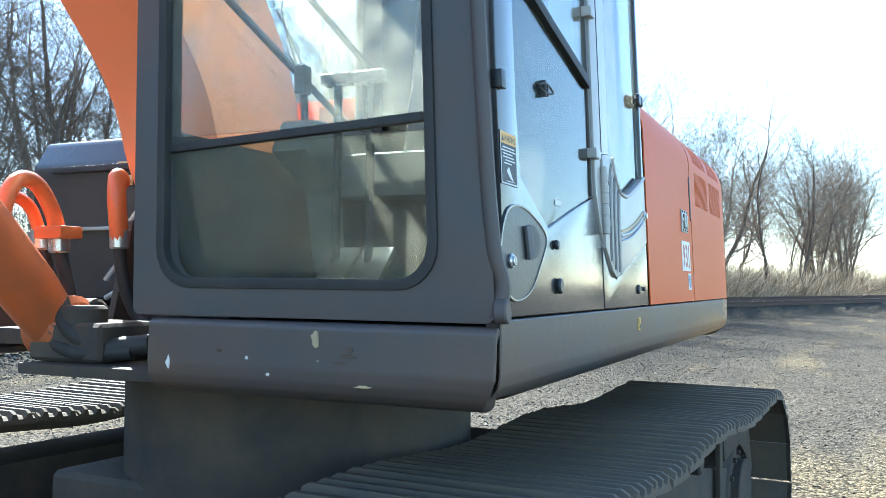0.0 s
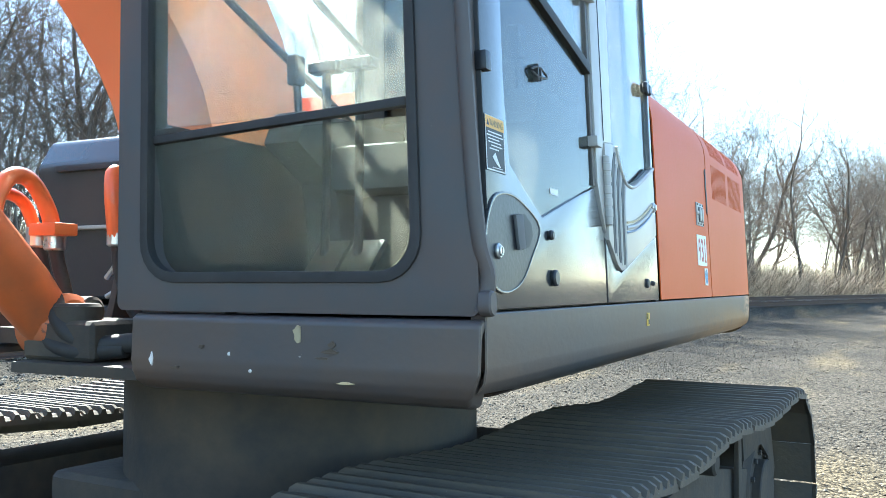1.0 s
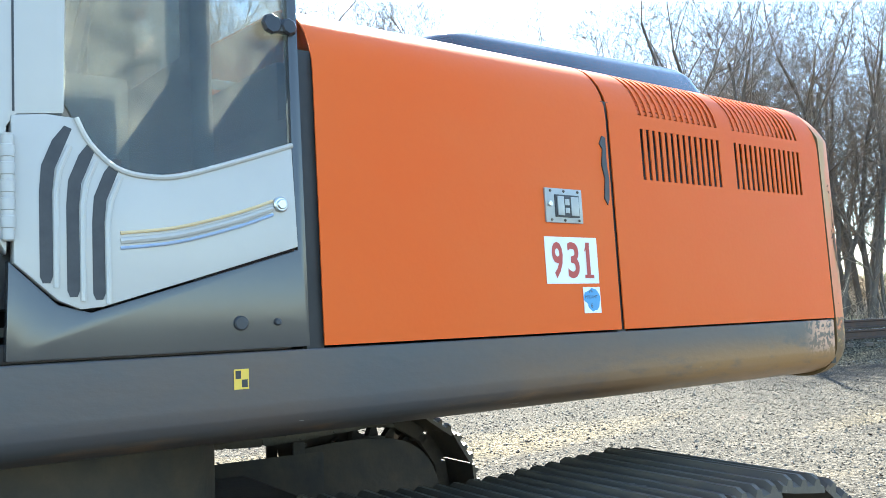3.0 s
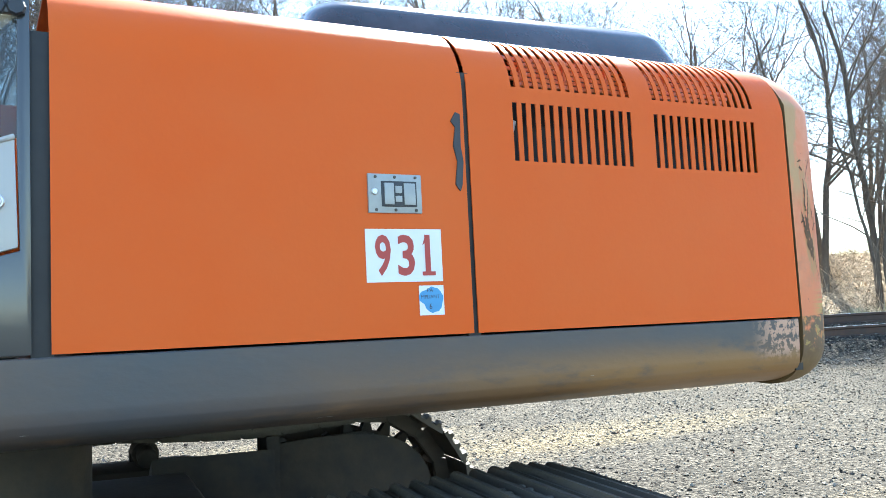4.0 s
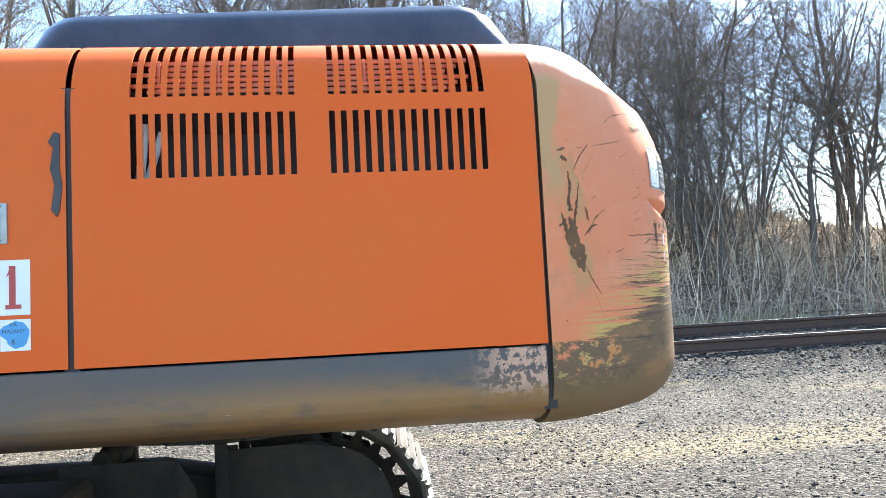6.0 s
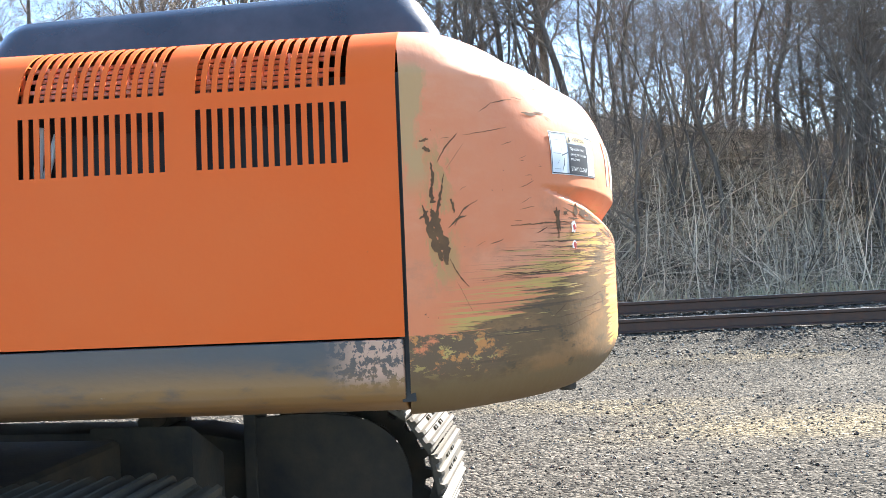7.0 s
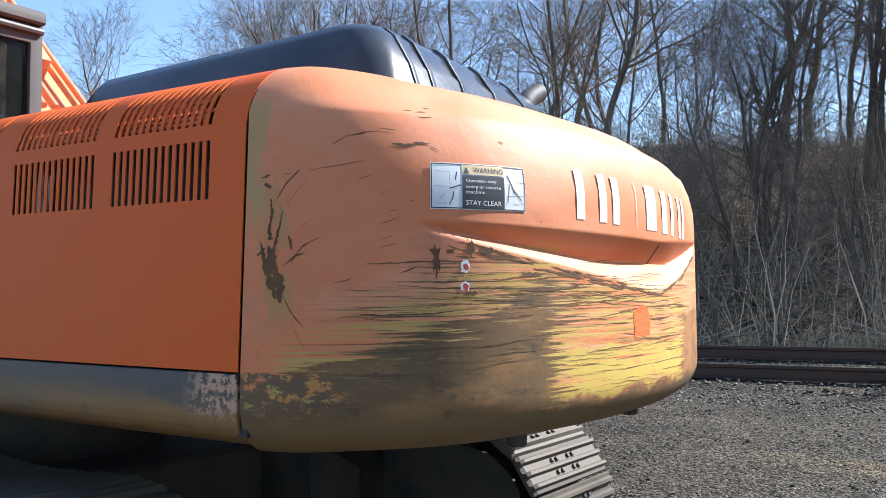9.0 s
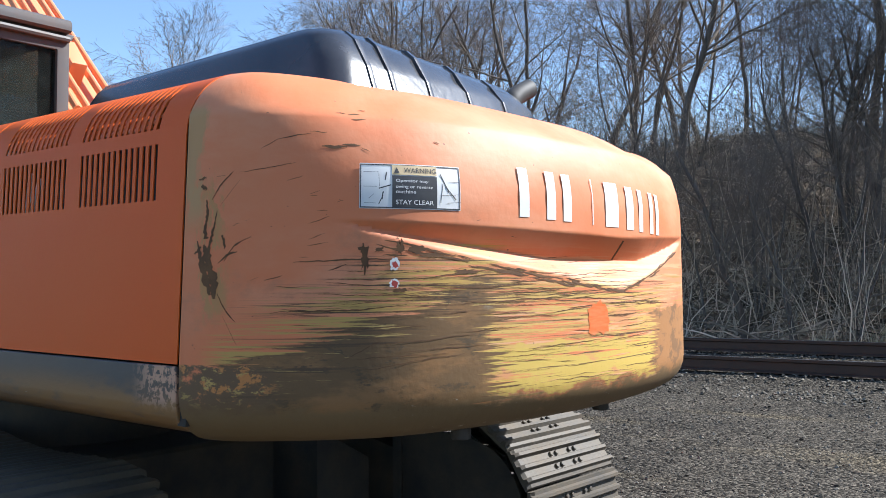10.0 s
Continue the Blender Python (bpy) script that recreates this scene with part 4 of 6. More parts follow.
def make_track(xc, name_label):
    track = own("track", disc((xc, Y_REAR, Z_AXLE), "x", 0.16, 0.44, 24), m_frame, None, name_label)
    # shoes
    half = 0.365
    bm, prof = bmesh.new(), shoe_profile()
    rows = [[bm.verts.new((x, a, b - drop)) for a, b in prof] for x, drop in ((-half, 0.012), (-half + 0.02, 0), (half - 0.02, 0), (half, 0.012))]
    for a, b in zip(rows, rows[1:]):
        for k in range(len(prof)):
            bm.faces.new((a[k], a[(k + 1) % len(prof)], b[(k + 1) % len(prof)], b[k]))
    bm.faces.new(rows[0])
    bm.faces.new(rows[-1])
    for x in (-0.1, -0.055, 0.055, 0.1):
        for y in (-0.031, 0.031):
            join(bm, disc((x, y, 0.012), "z", 0.012, 0.016, 6, 0.003))
    shoe_me = mesh_of("track_shoe", bm, m_steel)
    link_me = mesh_of("track_link", join(box(-0.1, -0.06, -0.09, 0.09, -0.088, -0.01, 0.012), box(0.06, 0.1, -0.09, 0.09, -0.088, -0.01, 0.012), disc((0, -0.085, -0.06), "x", 0.026, 0.2, 10, 0.003)), m_steel)
    path = track_path()
    seg = [math.dist(path[i], path[(i + 1) % len(path)]) for i in range(len(path))]
    total = sum(seg)
    count = round(total / 0.19)
    rng = random.Random(int(-xc * 100))
    i, used = 0, 0.0
    for k in range(count):
        s = k * total / count
        while used + seg[i] < s:
            used += seg[i]
            i += 1
        f = (s - used) / seg[i]
        a, b = path[i], path[(i + 1) % len(path)]
        y, z = a[0] + (b[0] - a[0]) * f, a[1] + (b[1] - a[1]) * f
        ang = math.degrees(math.atan2(b[1] - a[1], b[0] - a[0]))
        for me, nm in ((shoe_me, "track_shoe"), (link_me, "track_link")):
            ob = new(nm, me)
            ob.parent = track
            ob.matrix_basis = pose(xc + rng.uniform(-0.004, 0.004), y, z, ang + rng.uniform(-0.8, 0.8)) @ pose(0, 0, 0.03)
    # frame, wheels, rollers
    fr = [(Y_FRONT + 0.25, 0.7), (1.7, 0.765), (3.7, 0.765), (Y_REAR - 0.2, 0.65), (Y_REAR + 0.02, 0.6), (Y_REAR + 0.02, 0.4), (Y_REAR - 0.25, 0.24), (Y_FRONT + 0.2, 0.24), (Y_FRONT, 0.4), (Y_FRONT, 0.58)]
    part("track_frame", prism(fr, xc - 0.17, xc + 0.17, "x", 0.02, 2), m_frame, track, "dusty black box-section track frame")
    part("idler", join(disc((xc, Y_FRONT, Z_AXLE), "x", 0.35, 0.1, 40, 0.02), disc((xc, Y_FRONT, Z_AXLE), "x", 0.31, 0.2, 40, 0.02), disc((xc, Y_FRONT, Z_AXLE), "x", 0.1, 0.46, 20, 0.01)), m_frame, track)
    teeth = [(Y_REAR + r_ * math.cos(a), Z_AXLE + r_ * math.sin(a)) for k in range(21) for r_, a in ((0.335, (k - 0.3) * 2 * math.pi / 21), (0.385, (k - 0.12) * 2 * math.pi / 21), (0.385, (k + 0.12) * 2 * math.pi / 21), (0.335, (k + 0.3) * 2 * math.pi / 21))]
    part("sprocket", join(prism(teeth, xc - 0.025, xc + 0.025, "x", 0.0), disc((xc + 0.1, Y_REAR, Z_AXLE), "x", 0.25, 0.16, 40, 0.03), disc((xc - 0.1, Y_REAR, Z_AXLE), "x", 0.25, 0.16, 40, 0.03), *[disc((xc + 0.185 * sgn, Y_REAR + 0.19 * math.cos(k * 0.524), Z_AXLE + 0.19 * math.sin(k * 0.524)), "x", 0.014, 0.02, 6, 0.002) for k in range(12) for sgn in (1, -1)]), m_frame, track, "dusty drive sprocket with a bolted hub")
    guard = [(Y_REAR - 0.45, 0.84), (Y_REAR - 0.05, 0.86), (Y_REAR + 0.18, 0.78), (Y_REAR + 0.26, 0.58), (Y_REAR + 0.2, 0.5), (Y_REAR + 0.1, 0.66), (Y_REAR - 0.06, 0.74), (Y_REAR - 0.42, 0.72)]
    for sgn in (1, -1):
        part("sprocket_guard", prism(guard, xc + sgn * 0.19, xc + sgn * 0.205, "x", 0.003), m_frame, track)
        part("track_guide", join(box(xc + sgn * 0.18, xc + sgn * 0.2, Y_REAR - 0.5, Y_REAR - 0.44, 0.3, 0.86, 0.004)), m_frame, track)
    for y in (1.67, 3.5):
        part("carrier_roller", join(disc((xc, y, 0.825), "x", 0.06, 0.2, 24, 0.012), disc((xc, y, 0.825), "x", 0.045, 0.5, 20, 0.008)), m_frame, track)
        part("roller_bracket", box(xc - 0.18, xc - 0.1, y - 0.06, y + 0.06, 0.68, 0.82, 0.01), m_frame, track)
    for k in range(8):
        y = 1.2 + k * 0.42
        part("bottom_roller", join(disc((xc, y, 0.205), "x", 0.09, 0.26, 24, 0.012), disc((xc, y, 0.205), "x", 0.05, 0.4, 16, 0.006)), m_frame, track)
    return turned(track)


make_track(-0.155, "crawler track of dusty triple-grouser steel shoes")
far_track = make_track(-2.315, "crawler track of dusty steel shoes, sunlit along the top")
cover = curve_points([(4.08, 0.84), (4.4, 0.855), (4.66, 0.82), (4.82, 0.7), (4.88, 0.5), (4.84, 0.3)], 5)
part("motor_guard", prism([tuple(q) for q in cover] + [(4.08, 0.26)], -2.1, -2.08, "x", 0.006, 2), m_frame, far_track, "dusty steel plate guarding the travel motor")
part("guard_post", box(-2.08, -2.06, 4.03, 4.09, 0.26, 0.88, 0.006), m_frame, far_track)
far_track.matrix_parent_inverse = ROOT_INV @ SLEW @ Matrix.Translation((-0.2, 0.13, 0))

# rounded shell section shared by the flank doors: up the side, round the shoulder, on to the roof
TOP_R, TOP_Z = 0.20, 2.245


def shell(s):
    """Point (x, z) at a run s up the flank from the skirt."""
    flat = TOP_Z - TOP_R - SKIRT_Z - 0.008
    if s <= flat:
        return 0.0, SKIRT_Z + 0.008 + s
    a = (s - flat) / TOP_R
    if a <= math.pi / 2 - 0.06:
        return -TOP_R + TOP_R * math.cos(a), TOP_Z - TOP_R + TOP_R * math.sin(a)
    a0 = math.pi / 2 - 0.06
    rest = s - flat - TOP_R * a0
    return -TOP_R + TOP_R * math.cos(a0) - rest * math.sin(a0), TOP_Z - TOP_R + TOP_R * math.sin(a0) + rest * math.cos(a0) * 0.8


def shell_panel(y0, y1, slots=(), thick=0.004, s_end=1.75):
    """A sheet bent round the shoulder between y0 and y1, with slots (ya, yb, sa, sb) cut through it."""
    ys = sorted({y0, y1, *[v for q in slots for v in q[:2]]})
    flat = TOP_Z - TOP_R - SKIRT_Z - 0.008
    ss = sorted({0.0, flat * 0.5, flat, *[flat + TOP_R * k * 0.19 for k in range(1, 9)], s_end, *[v for q in slots for v in q[2:]]})
    bm = bmesh.new()
    grid = {}

    def vert(i, j):
        if (i, j) not in grid:
            x, z = shell(ss[j])
            grid[i, j] = bm.verts.new((x, ys[i], z))
        return grid[i, j]

    cut = set()
    for ya, yb, sa, sb in slots:
        i = ys.index(ya)
        for j in range(ss.index(sa), ss.index(sb)):
            cut.add((i, j))
    for i in range(len(ys) - 1):
        for j in range(len(ss) - 1):
            if (i, j) not in cut:
                bm.faces.new((vert(i, j), vert(i + 1, j), vert(i + 1, j + 1), vert(i, j + 1)))
    bmesh.ops.recalc_face_normals(bm, faces=bm.faces)
    if sum(f.normal.x + f.normal.z for f in bm.faces) < 0:
        bmesh.ops.reverse_faces(bm, faces=bm.faces)
    ext = bmesh.ops.solidify(bm, geom=list(bm.faces), thickness=thick)
    return bm


engine_door = own("engine_door", shell_panel(3.185, 4.173), m_orange, None, "orange painted steel engine side door with a flush latch", 40)
slots = []
for g0 in (4.325, 4.81):
    for k in range(14):
        y = g0 + k * 0.0297
        slots += [(y, y + 0.0148, 0.452, 0.612), (y, y + 0.0148, 0.655, 0.89)]
vent_door = own("vent_door", shell_panel(4.187, 5.34, slots), m_orange, None, "orange steel door with rows of vent slots", 40)
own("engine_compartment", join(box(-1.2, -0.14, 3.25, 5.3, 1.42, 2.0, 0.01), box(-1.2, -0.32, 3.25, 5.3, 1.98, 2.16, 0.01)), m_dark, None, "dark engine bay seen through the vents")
own("inner_guard", join(*[box(-0.046 - k * 0.007, -0.038 - k * 0.007, 4.3 if k % 2 else 4.36, 5.12 + 0.03 * (k % 3), 2.088 + k * 0.016, 2.099 + k * 0.016, 0.001, 1) for k in range(6)], *[box(-0.06, -0.05, 4.31 + k * 0.074, 4.318 + k * 0.074, 2.08, 2.175, 0.001, 1) for k in range(12)]), m_rod, None, "red-orange mesh guard inside the vents")
# roof deck and the right-hand side of the house
own("hood_roof", box(-2.2, -1.1, 3.2, 5.33, 2.18, 2.275, 0.03), m_orange)
own("right_house", join(prism([(-1.3, 1.415), (-1.3, 2.2), (-2.27, 2.2), (-2.42, 2.12), (-2.48, 1.98), (-2.48, 1.415)], 3.0, 5.47, "y", 0.02, 2)), m_orange, None, "orange engine and pump housing")
own("seam_strip", box(-0.03, -0.008, 4.162, 4.198, 1.41, 2.1, 0.002), m_rubber, None, "dark rubber seal between the doors")
own("seam_strip", box(-0.03, -0.012, 3.146, 3.19, 1.41, 2.1, 0.002), m_rubber)
own("seam_strip", box(-0.03, -0.014, 5.325, 5.36, 1.25, 2.1, 0.002), m_rubber)
torn = [(4.152, 1.80), (4.16, 1.86), (4.15, 1.9), (4.158, 1.95), (4.146, 1.965), (4.16, 1.99), (4.174, 1.985), (4.172, 1.9), (4.178, 1.86), (4.172, 1.80), (4.165, 1.782)]
own("torn_seal", prism([(y - 0.012, z) for y, z in torn], -0.002, 0.004, "x", 0.001, 1), m_ink, None, "torn black seal lapping over the door edge")
own("pale_duct", join(tube([(-0.09, 4.33, 1.88), (-0.09, 4.345, 2.02)], 0.012, 10), tube([(-0.1, 4.345, 1.87), (-0.1, 4.385, 2.0)], 0.01, 10)), m_white, None, "pale plastic tubes behind the vents")
# latch
latch = own("door_latch", box(-0.002, 0.006, 3.895, 4.04, 1.722, 1.82, 0.006), m_latch, None, "flush bright metal paddle latch")
own("latch_bezel", box(0.004, 0.009, 3.93, 4.025, 1.738, 1.802, 0.003), m_ink, latch)
own("latch_paddle", join(box(0.008, 0.013, 3.936, 3.962, 1.743, 1.797, 0.003), box(0.008, 0.011, 3.966, 3.984, 1.75, 1.765, 0.002), box(0.008, 0.011, 3.966, 3.984, 1.772, 1.79, 0.002), box(0.008, 0.012, 3.989, 4.02, 1.743, 1.797, 0.003)), m_latch, latch)
own("key_lock", disc((0.008, 3.911, 1.775), "x", 0.0085, 0.008, 16, 0.002), m_chrome, latch)
for yy in (3.915, 3.967, 4.023):
    for zz in (1.73, 1.812):
        own("rivet", disc((0.007, yy, zz), "x", 0.004, 0.004, 8, 0.001), m_steel, latch)
# number plate decal and small sticker
decal = own("number_decal", box(0.0005, 0.002, 3.884, 4.09, 1.552, 1.683, 0.0), m_white, None, "white sticker with red unit number")
for digit, yy, ww in (("9", 3.929, 0.042), ("3", 3.991, 0.046), ("1", 4.05, 0.015)):
    own("numeral", side_text(digit, yy, 1.618, ww, 0.102, 0.0028, 0.022), m_red, decal, "dark red numeral")
own("numeral_serif", join(box(0.0022, 0.003, 4.034, 4.07, 1.567, 1.577, 0), prism([(4.036, 1.642), (4.046, 1.668), (4.046, 1.652)], 0.0022, 0.003, "x", 0)), m_red, decal)
sticker = own("round_sticker", box(0.0005, 0.002, 4.022, 4.09, 1.468, 1.542, 0.0), m_white, None, "small white sticker with a torn blue seal")
seal = [(4.06 + 0.029 * math.cos(a) * (0.94 + 0.06 * math.sin(5 * a)) - (0.012 if 2.2 < a < 3.2 else 0), 1.506 + 0.034 * math.sin(a) * (0.95 + 0.05 * math.cos(7 * a))) for a in [k * 0.349 for k in range(18)]]
own("seal", prism(seal, 0.002, 0.0026, "x", 0), m_blue, sticker)
for txt, zz, w, hh in (("PA", 1.53, 0.016, 0.009), ("MPLIANT", 1.514, 0.05, 0.009), ("6", 1.49, 0.008, 0.014)):
    own("lettering", side_text(txt, 4.052, zz, w, hh, 0.0031), m_ink, sticker)
ysq = own("slinging_mark", box(0.0005, 0.002, 2.966, 2.999, 1.336, 1.378, 0.0), m_yellow, None, "small yellow and black square sticker")
own("mark", join(box(0.002, 0.0026, 2.969, 2.981, 1.358, 1.375, 0), box(0.002, 0.0026, 2.983, 2.996, 1.34, 1.356, 0)), m_ink, ysq)

# ---- counterweight ----
CW_Y0, BACK = 5.35, 5.9


def plan(s):
    """Plan of the counterweight: point and outward normal at a run s from the left front edge."""
    straight = 0.06
    if s <= straight:
        return Vector((0, CW_Y0 + s, 0)), Vector((1, 0, 0))
    # quarter ellipse then a shallow arc to the middle
    s -= straight
    pts = ARC
    for i in range(len(pts) - 1):
        d = (pts[i + 1] - pts[i]).length
        if s <= d or i == len(pts) - 2:
            t = (pts[i + 1] - pts[i]).normalized()
            return pts[i] + t * s, Vector((t.y, -t.x, 0))
        s -= d


def build_arc():
    pts = []
    ax, ay, y0 = 0.42, 0.38, CW_Y0 + 0.05
    for k in range(41):
        a = k / 40 * (math.pi / 2 - 0.14)
        pts.append(Vector((-ax + ax * math.cos(a) ** 0.86, y0 + ay * math.sin(a) ** 0.9, 0)))
    p = pts[-1]
    run = XC - p.x
    for k in range(1, 33):
        f = k / 32
        pts.append(Vector((p.x + run * f, p.y + (BACK - p.y) * (1 - (1 - f) ** 2), 0)))
    return pts


ARC = build_arc()
CW_HALF = 0.06 + sum((b - a).length for a, b in zip(ARC, ARC[1:]))


def run_at_x(x):
    """Run on the rear of the counterweight at which the plan reaches x."""
    lo, hi = 0.06, CW_HALF
    for _ in range(40):
        mid = (lo + hi) / 2
        if plan(mid)[0].x > x:
            lo = mid
        else:
            hi = mid
    return lo


SHOULDER_Z, START = 2.095, 0.5


def cw_inset(s, z, near=True):
    """How far the surface stands back from the plan line."""
    d, r0 = 0.0, 0.13
    reach = 0.2 + 0.14 * step(0.1, 0.9, s)
    d += 0.065 * step(0.2, 0.65, s) * (max(0, min(z, SHOULDER_Z + 0.04) - 1.87) / 0.225) ** 2
    if z < 1.2 + r0:
        k = min(1, (1.2 + r0 - z) / r0)
        d += r0 * (1 - math.sqrt(max(0, 1 - k * k)))
    if z > SHOULDER_Z:      # above a soft crease the casting rounds over to its top
        k = START + (1 - START) * min(1, (z - SHOULDER_Z) / (TOP_Z - SHOULDER_Z))
        d += reach * (math.sqrt(1 - START * START) - math.sqrt(max(0, 1 - k * k))) / math.sqrt(1 - START * START)
    x = plan(s)[0].x
    if not near:
        x = 2 * XC - x
    f = (-0.215 - x) / 1.155 if x > -1.37 else (2.12 + x) / 0.75
    if f > 0:
        g = min(1.0, f * 1.5) ** 0.8
        zu, zg, zl = 1.805 - 0.025 * f, 1.80 - 0.095 * g, 1.798 - 0.195 * min(1, f) ** 0.8
        depth = 0.055 * min(1, f * 1.3) ** 0.6
        if zl < z < zg:
            d += depth * (z - zl) / (zg - zl)
        elif zg <= z < zu:
            d += depth * (1 - (z - zg) / (zu - zg))
    return d


def plan_table(pitch=0.01, spread=0.1):
    """Outline of the whole casting in plan, eased so that the corner turns gradually."""
    n = int(2 * CW_HALF / pitch) + 1
    raw = []
    for k in range(n):
        s = k * pitch
        p = plan(min(s, 2 * CW_HALF - s))[0]
        if s > CW_HALF:
            p = Vector((XC + (XC - p.x) * 0.91, p.y, 0))
        # the casting stands a little askew behind the doors, its near corner well rounded off
        turn = Matrix.Rotation(radians(-5.2), 3, "Z")
        p = Vector((0, CW_Y0, 0)) + turn @ (p - Vector((0, CW_Y0, 0)))
        p += Vector((-0.8, -0.6, 0)) * 0.1 * step(0.03, 0.36, s) * (1 - step(0.34, 0.8, s))
        raw.append((p.x, p.y))
    raw = np.array(raw)
    reach = int(3 * spread / pitch)
    w = np.exp(-0.5 * (np.arange(-reach, reach + 1) * pitch / spread) ** 2)
    w /= w.sum()
    out = []
    for c in (0, 1):
        a = raw[:, c]
        wide = np.concatenate([2 * a[0] - a[reach:0:-1], a, 2 * a[-1] - a[-2:-reach - 2:-1]])
        out.append(np.convolve(wide, w, "valid"))
    return np.array(out).T


PLAN, PITCH = plan_table(), 0.01


def cw_point(s, z, off=0.0):
    """Point of the counterweight's skin; s past the middle runs on to the other half."""
    f = min(max(s / PITCH, 0), len(PLAN) - 1.001)
    k = int(f)
    p = PLAN[k] + (PLAN[k + 1] - PLAN[k]) * (f - k)
    a, b = PLAN[max(k - 2, 0)], PLAN[min(k + 3, len(PLAN) - 1)]
    t = Vector((b[0] - a[0], b[1] - a[1], 0)).normalized()
    q = Vector((p[0], p[1], 0)) - Vector((t.y, -t.x, 0)) * (cw_inset(min(s, 2 * CW_HALF - s), z, s <= CW_HALF) - off)
    fall = 0.02 * step(0.8, 1.6, s) + 0.05 * step(CW_HALF + 0.3, 2 * CW_HALF - 0.25, s)
    return Vector((q.x - skin_lean(q.x, z), q.y, z - fall * max(0, (z - 1.95) / (TOP_Z - 1.95))))


def skin_lean(x, z):
    return LEAN_IN * max(0, z - SKIRT_Z) * max(-1, min(1, (x - XC) / -XC))


def make_counterweight():
    bm = bmesh.new()
    uv = bm.loops.layers.uv.new("run")
    half = [0, 0.02, 0.04, 0.06] + [0.06 + k * 0.022 for k in range(1, 34)]
    while half[-1] < CW_HALF - 0.04:
        half.append(half[-1] + 0.015)
    half.append(CW_HALF)
    runs = half + [2 * CW_HALF - s for s in reversed(half[:-1])]
    lows = [1.2 + 0.13 * (1 - math.cos(k * math.pi / 14)) for k in range(8)]
    mids = [1.36, 1.42, 1.5, 1.56] + [1.59 + 0.006 * k for k in range(40)] + [1.85, 1.92, 2.0, 2.06, SHOULDER_Z - 0.008]
    tops = [SHOULDER_Z + 0.002] + [SHOULDER_Z + (TOP_Z - SHOULDER_Z) * math.sin(k * math.pi / 20) for k in range(1, 11)]
    zs = lows + mids + tops
    rows = [[bm.verts.new(cw_point(s, z)) for s in runs] for z in zs]
    for j in range(len(zs) - 1):
        for i in range(len(runs) - 1):
            f = bm.faces.new((rows[j][i], rows[j][i + 1], rows[j + 1][i + 1], rows[j + 1][i]))
            for lp, (ii, jj) in zip(f.loops, ((i, j), (i + 1, j), (i + 1, j + 1), (i, j + 1))):
                lp[uv].uv = (min(runs[ii], 2.4), zs[jj])
    for row in (rows[0], rows[-1]):
        f = bm.faces.new(row)
        for lp in f.loops:
            lp[uv].uv = (1.0, 2.2 if row is rows[-1] else 1.25)
    left = [r[0] for r in rows]
    right = [r[-1] for r in rows]
    bm.faces.new(left + list(reversed(right)))
    ob = part("counterweight", bm, m_worn, excavator, "faded orange cast counterweight scraped to yellow and brown", 38)
    ob.matrix_parent_inverse = ROOT_INV
    return ob


counterweight = make_counterweight()


def on_weight(bm, s0, z0, off=0.002):
    """Lay a flat bmesh (x, y, height) on the counterweight with its origin at run s0 and height z0."""
    for v in bm.verts:
        v.co = cw_point(s0 + v.co.x, z0 + v.co.y, off + v.co.z)
    return bm


def sheet(x0, x1, y0, y1, z=0.0, n=10):
    """A flat rectangle cut into small squares, to be laid on a curved skin."""
    bm = bmesh.new()
    m = max(1, int(abs(y1 - y0) / 0.012))
    rows = [[bm.verts.new((x0 + (x1 - x0) * k / n, y0 + (y1 - y0) * j / m, z)) for k in range(n + 1)] for j in range(m + 1)]
    for a, b in zip(rows, rows[1:]):
        for k in range(n):
            bm.faces.new((a[k], a[k + 1], b[k + 1], b[k]))
    return bm


def fit_text(body, cx, cy, width, height, z):
    bm = text_bm(body, 1.0)
    xs, ys = [v.co.x for v in bm.verts], [v.co.y for v in bm.verts]
    w, h, mx, my = max(xs) - min(xs), max(ys) - min(ys), (max(xs) + min(xs)) / 2, (max(ys) + min(ys)) / 2
    for v in bm.verts:
        v.co = (cx + (v.co.x - mx) / w * width, cy + (v.co.y - my) / h * height, z)
    return bm


s_w = run_at_x(-0.262)
w_w = run_at_x(-0.585) - s_w
Z_W, H_W = 1.836, 0.124
warn = part("warning_decal", on_weight(sheet(0, w_w, 0, H_W), s_w, Z_W, off=0.0015), m_white, counterweight, "white and black warning sticker on the counterweight")
c0, c1 = w_w * 0.31, w_w * 0.755


def weight_part(name, bm, material, label=""):
    return part(name, on_weight(bm, s_w, Z_W, off=0.0), material, counterweight, label)


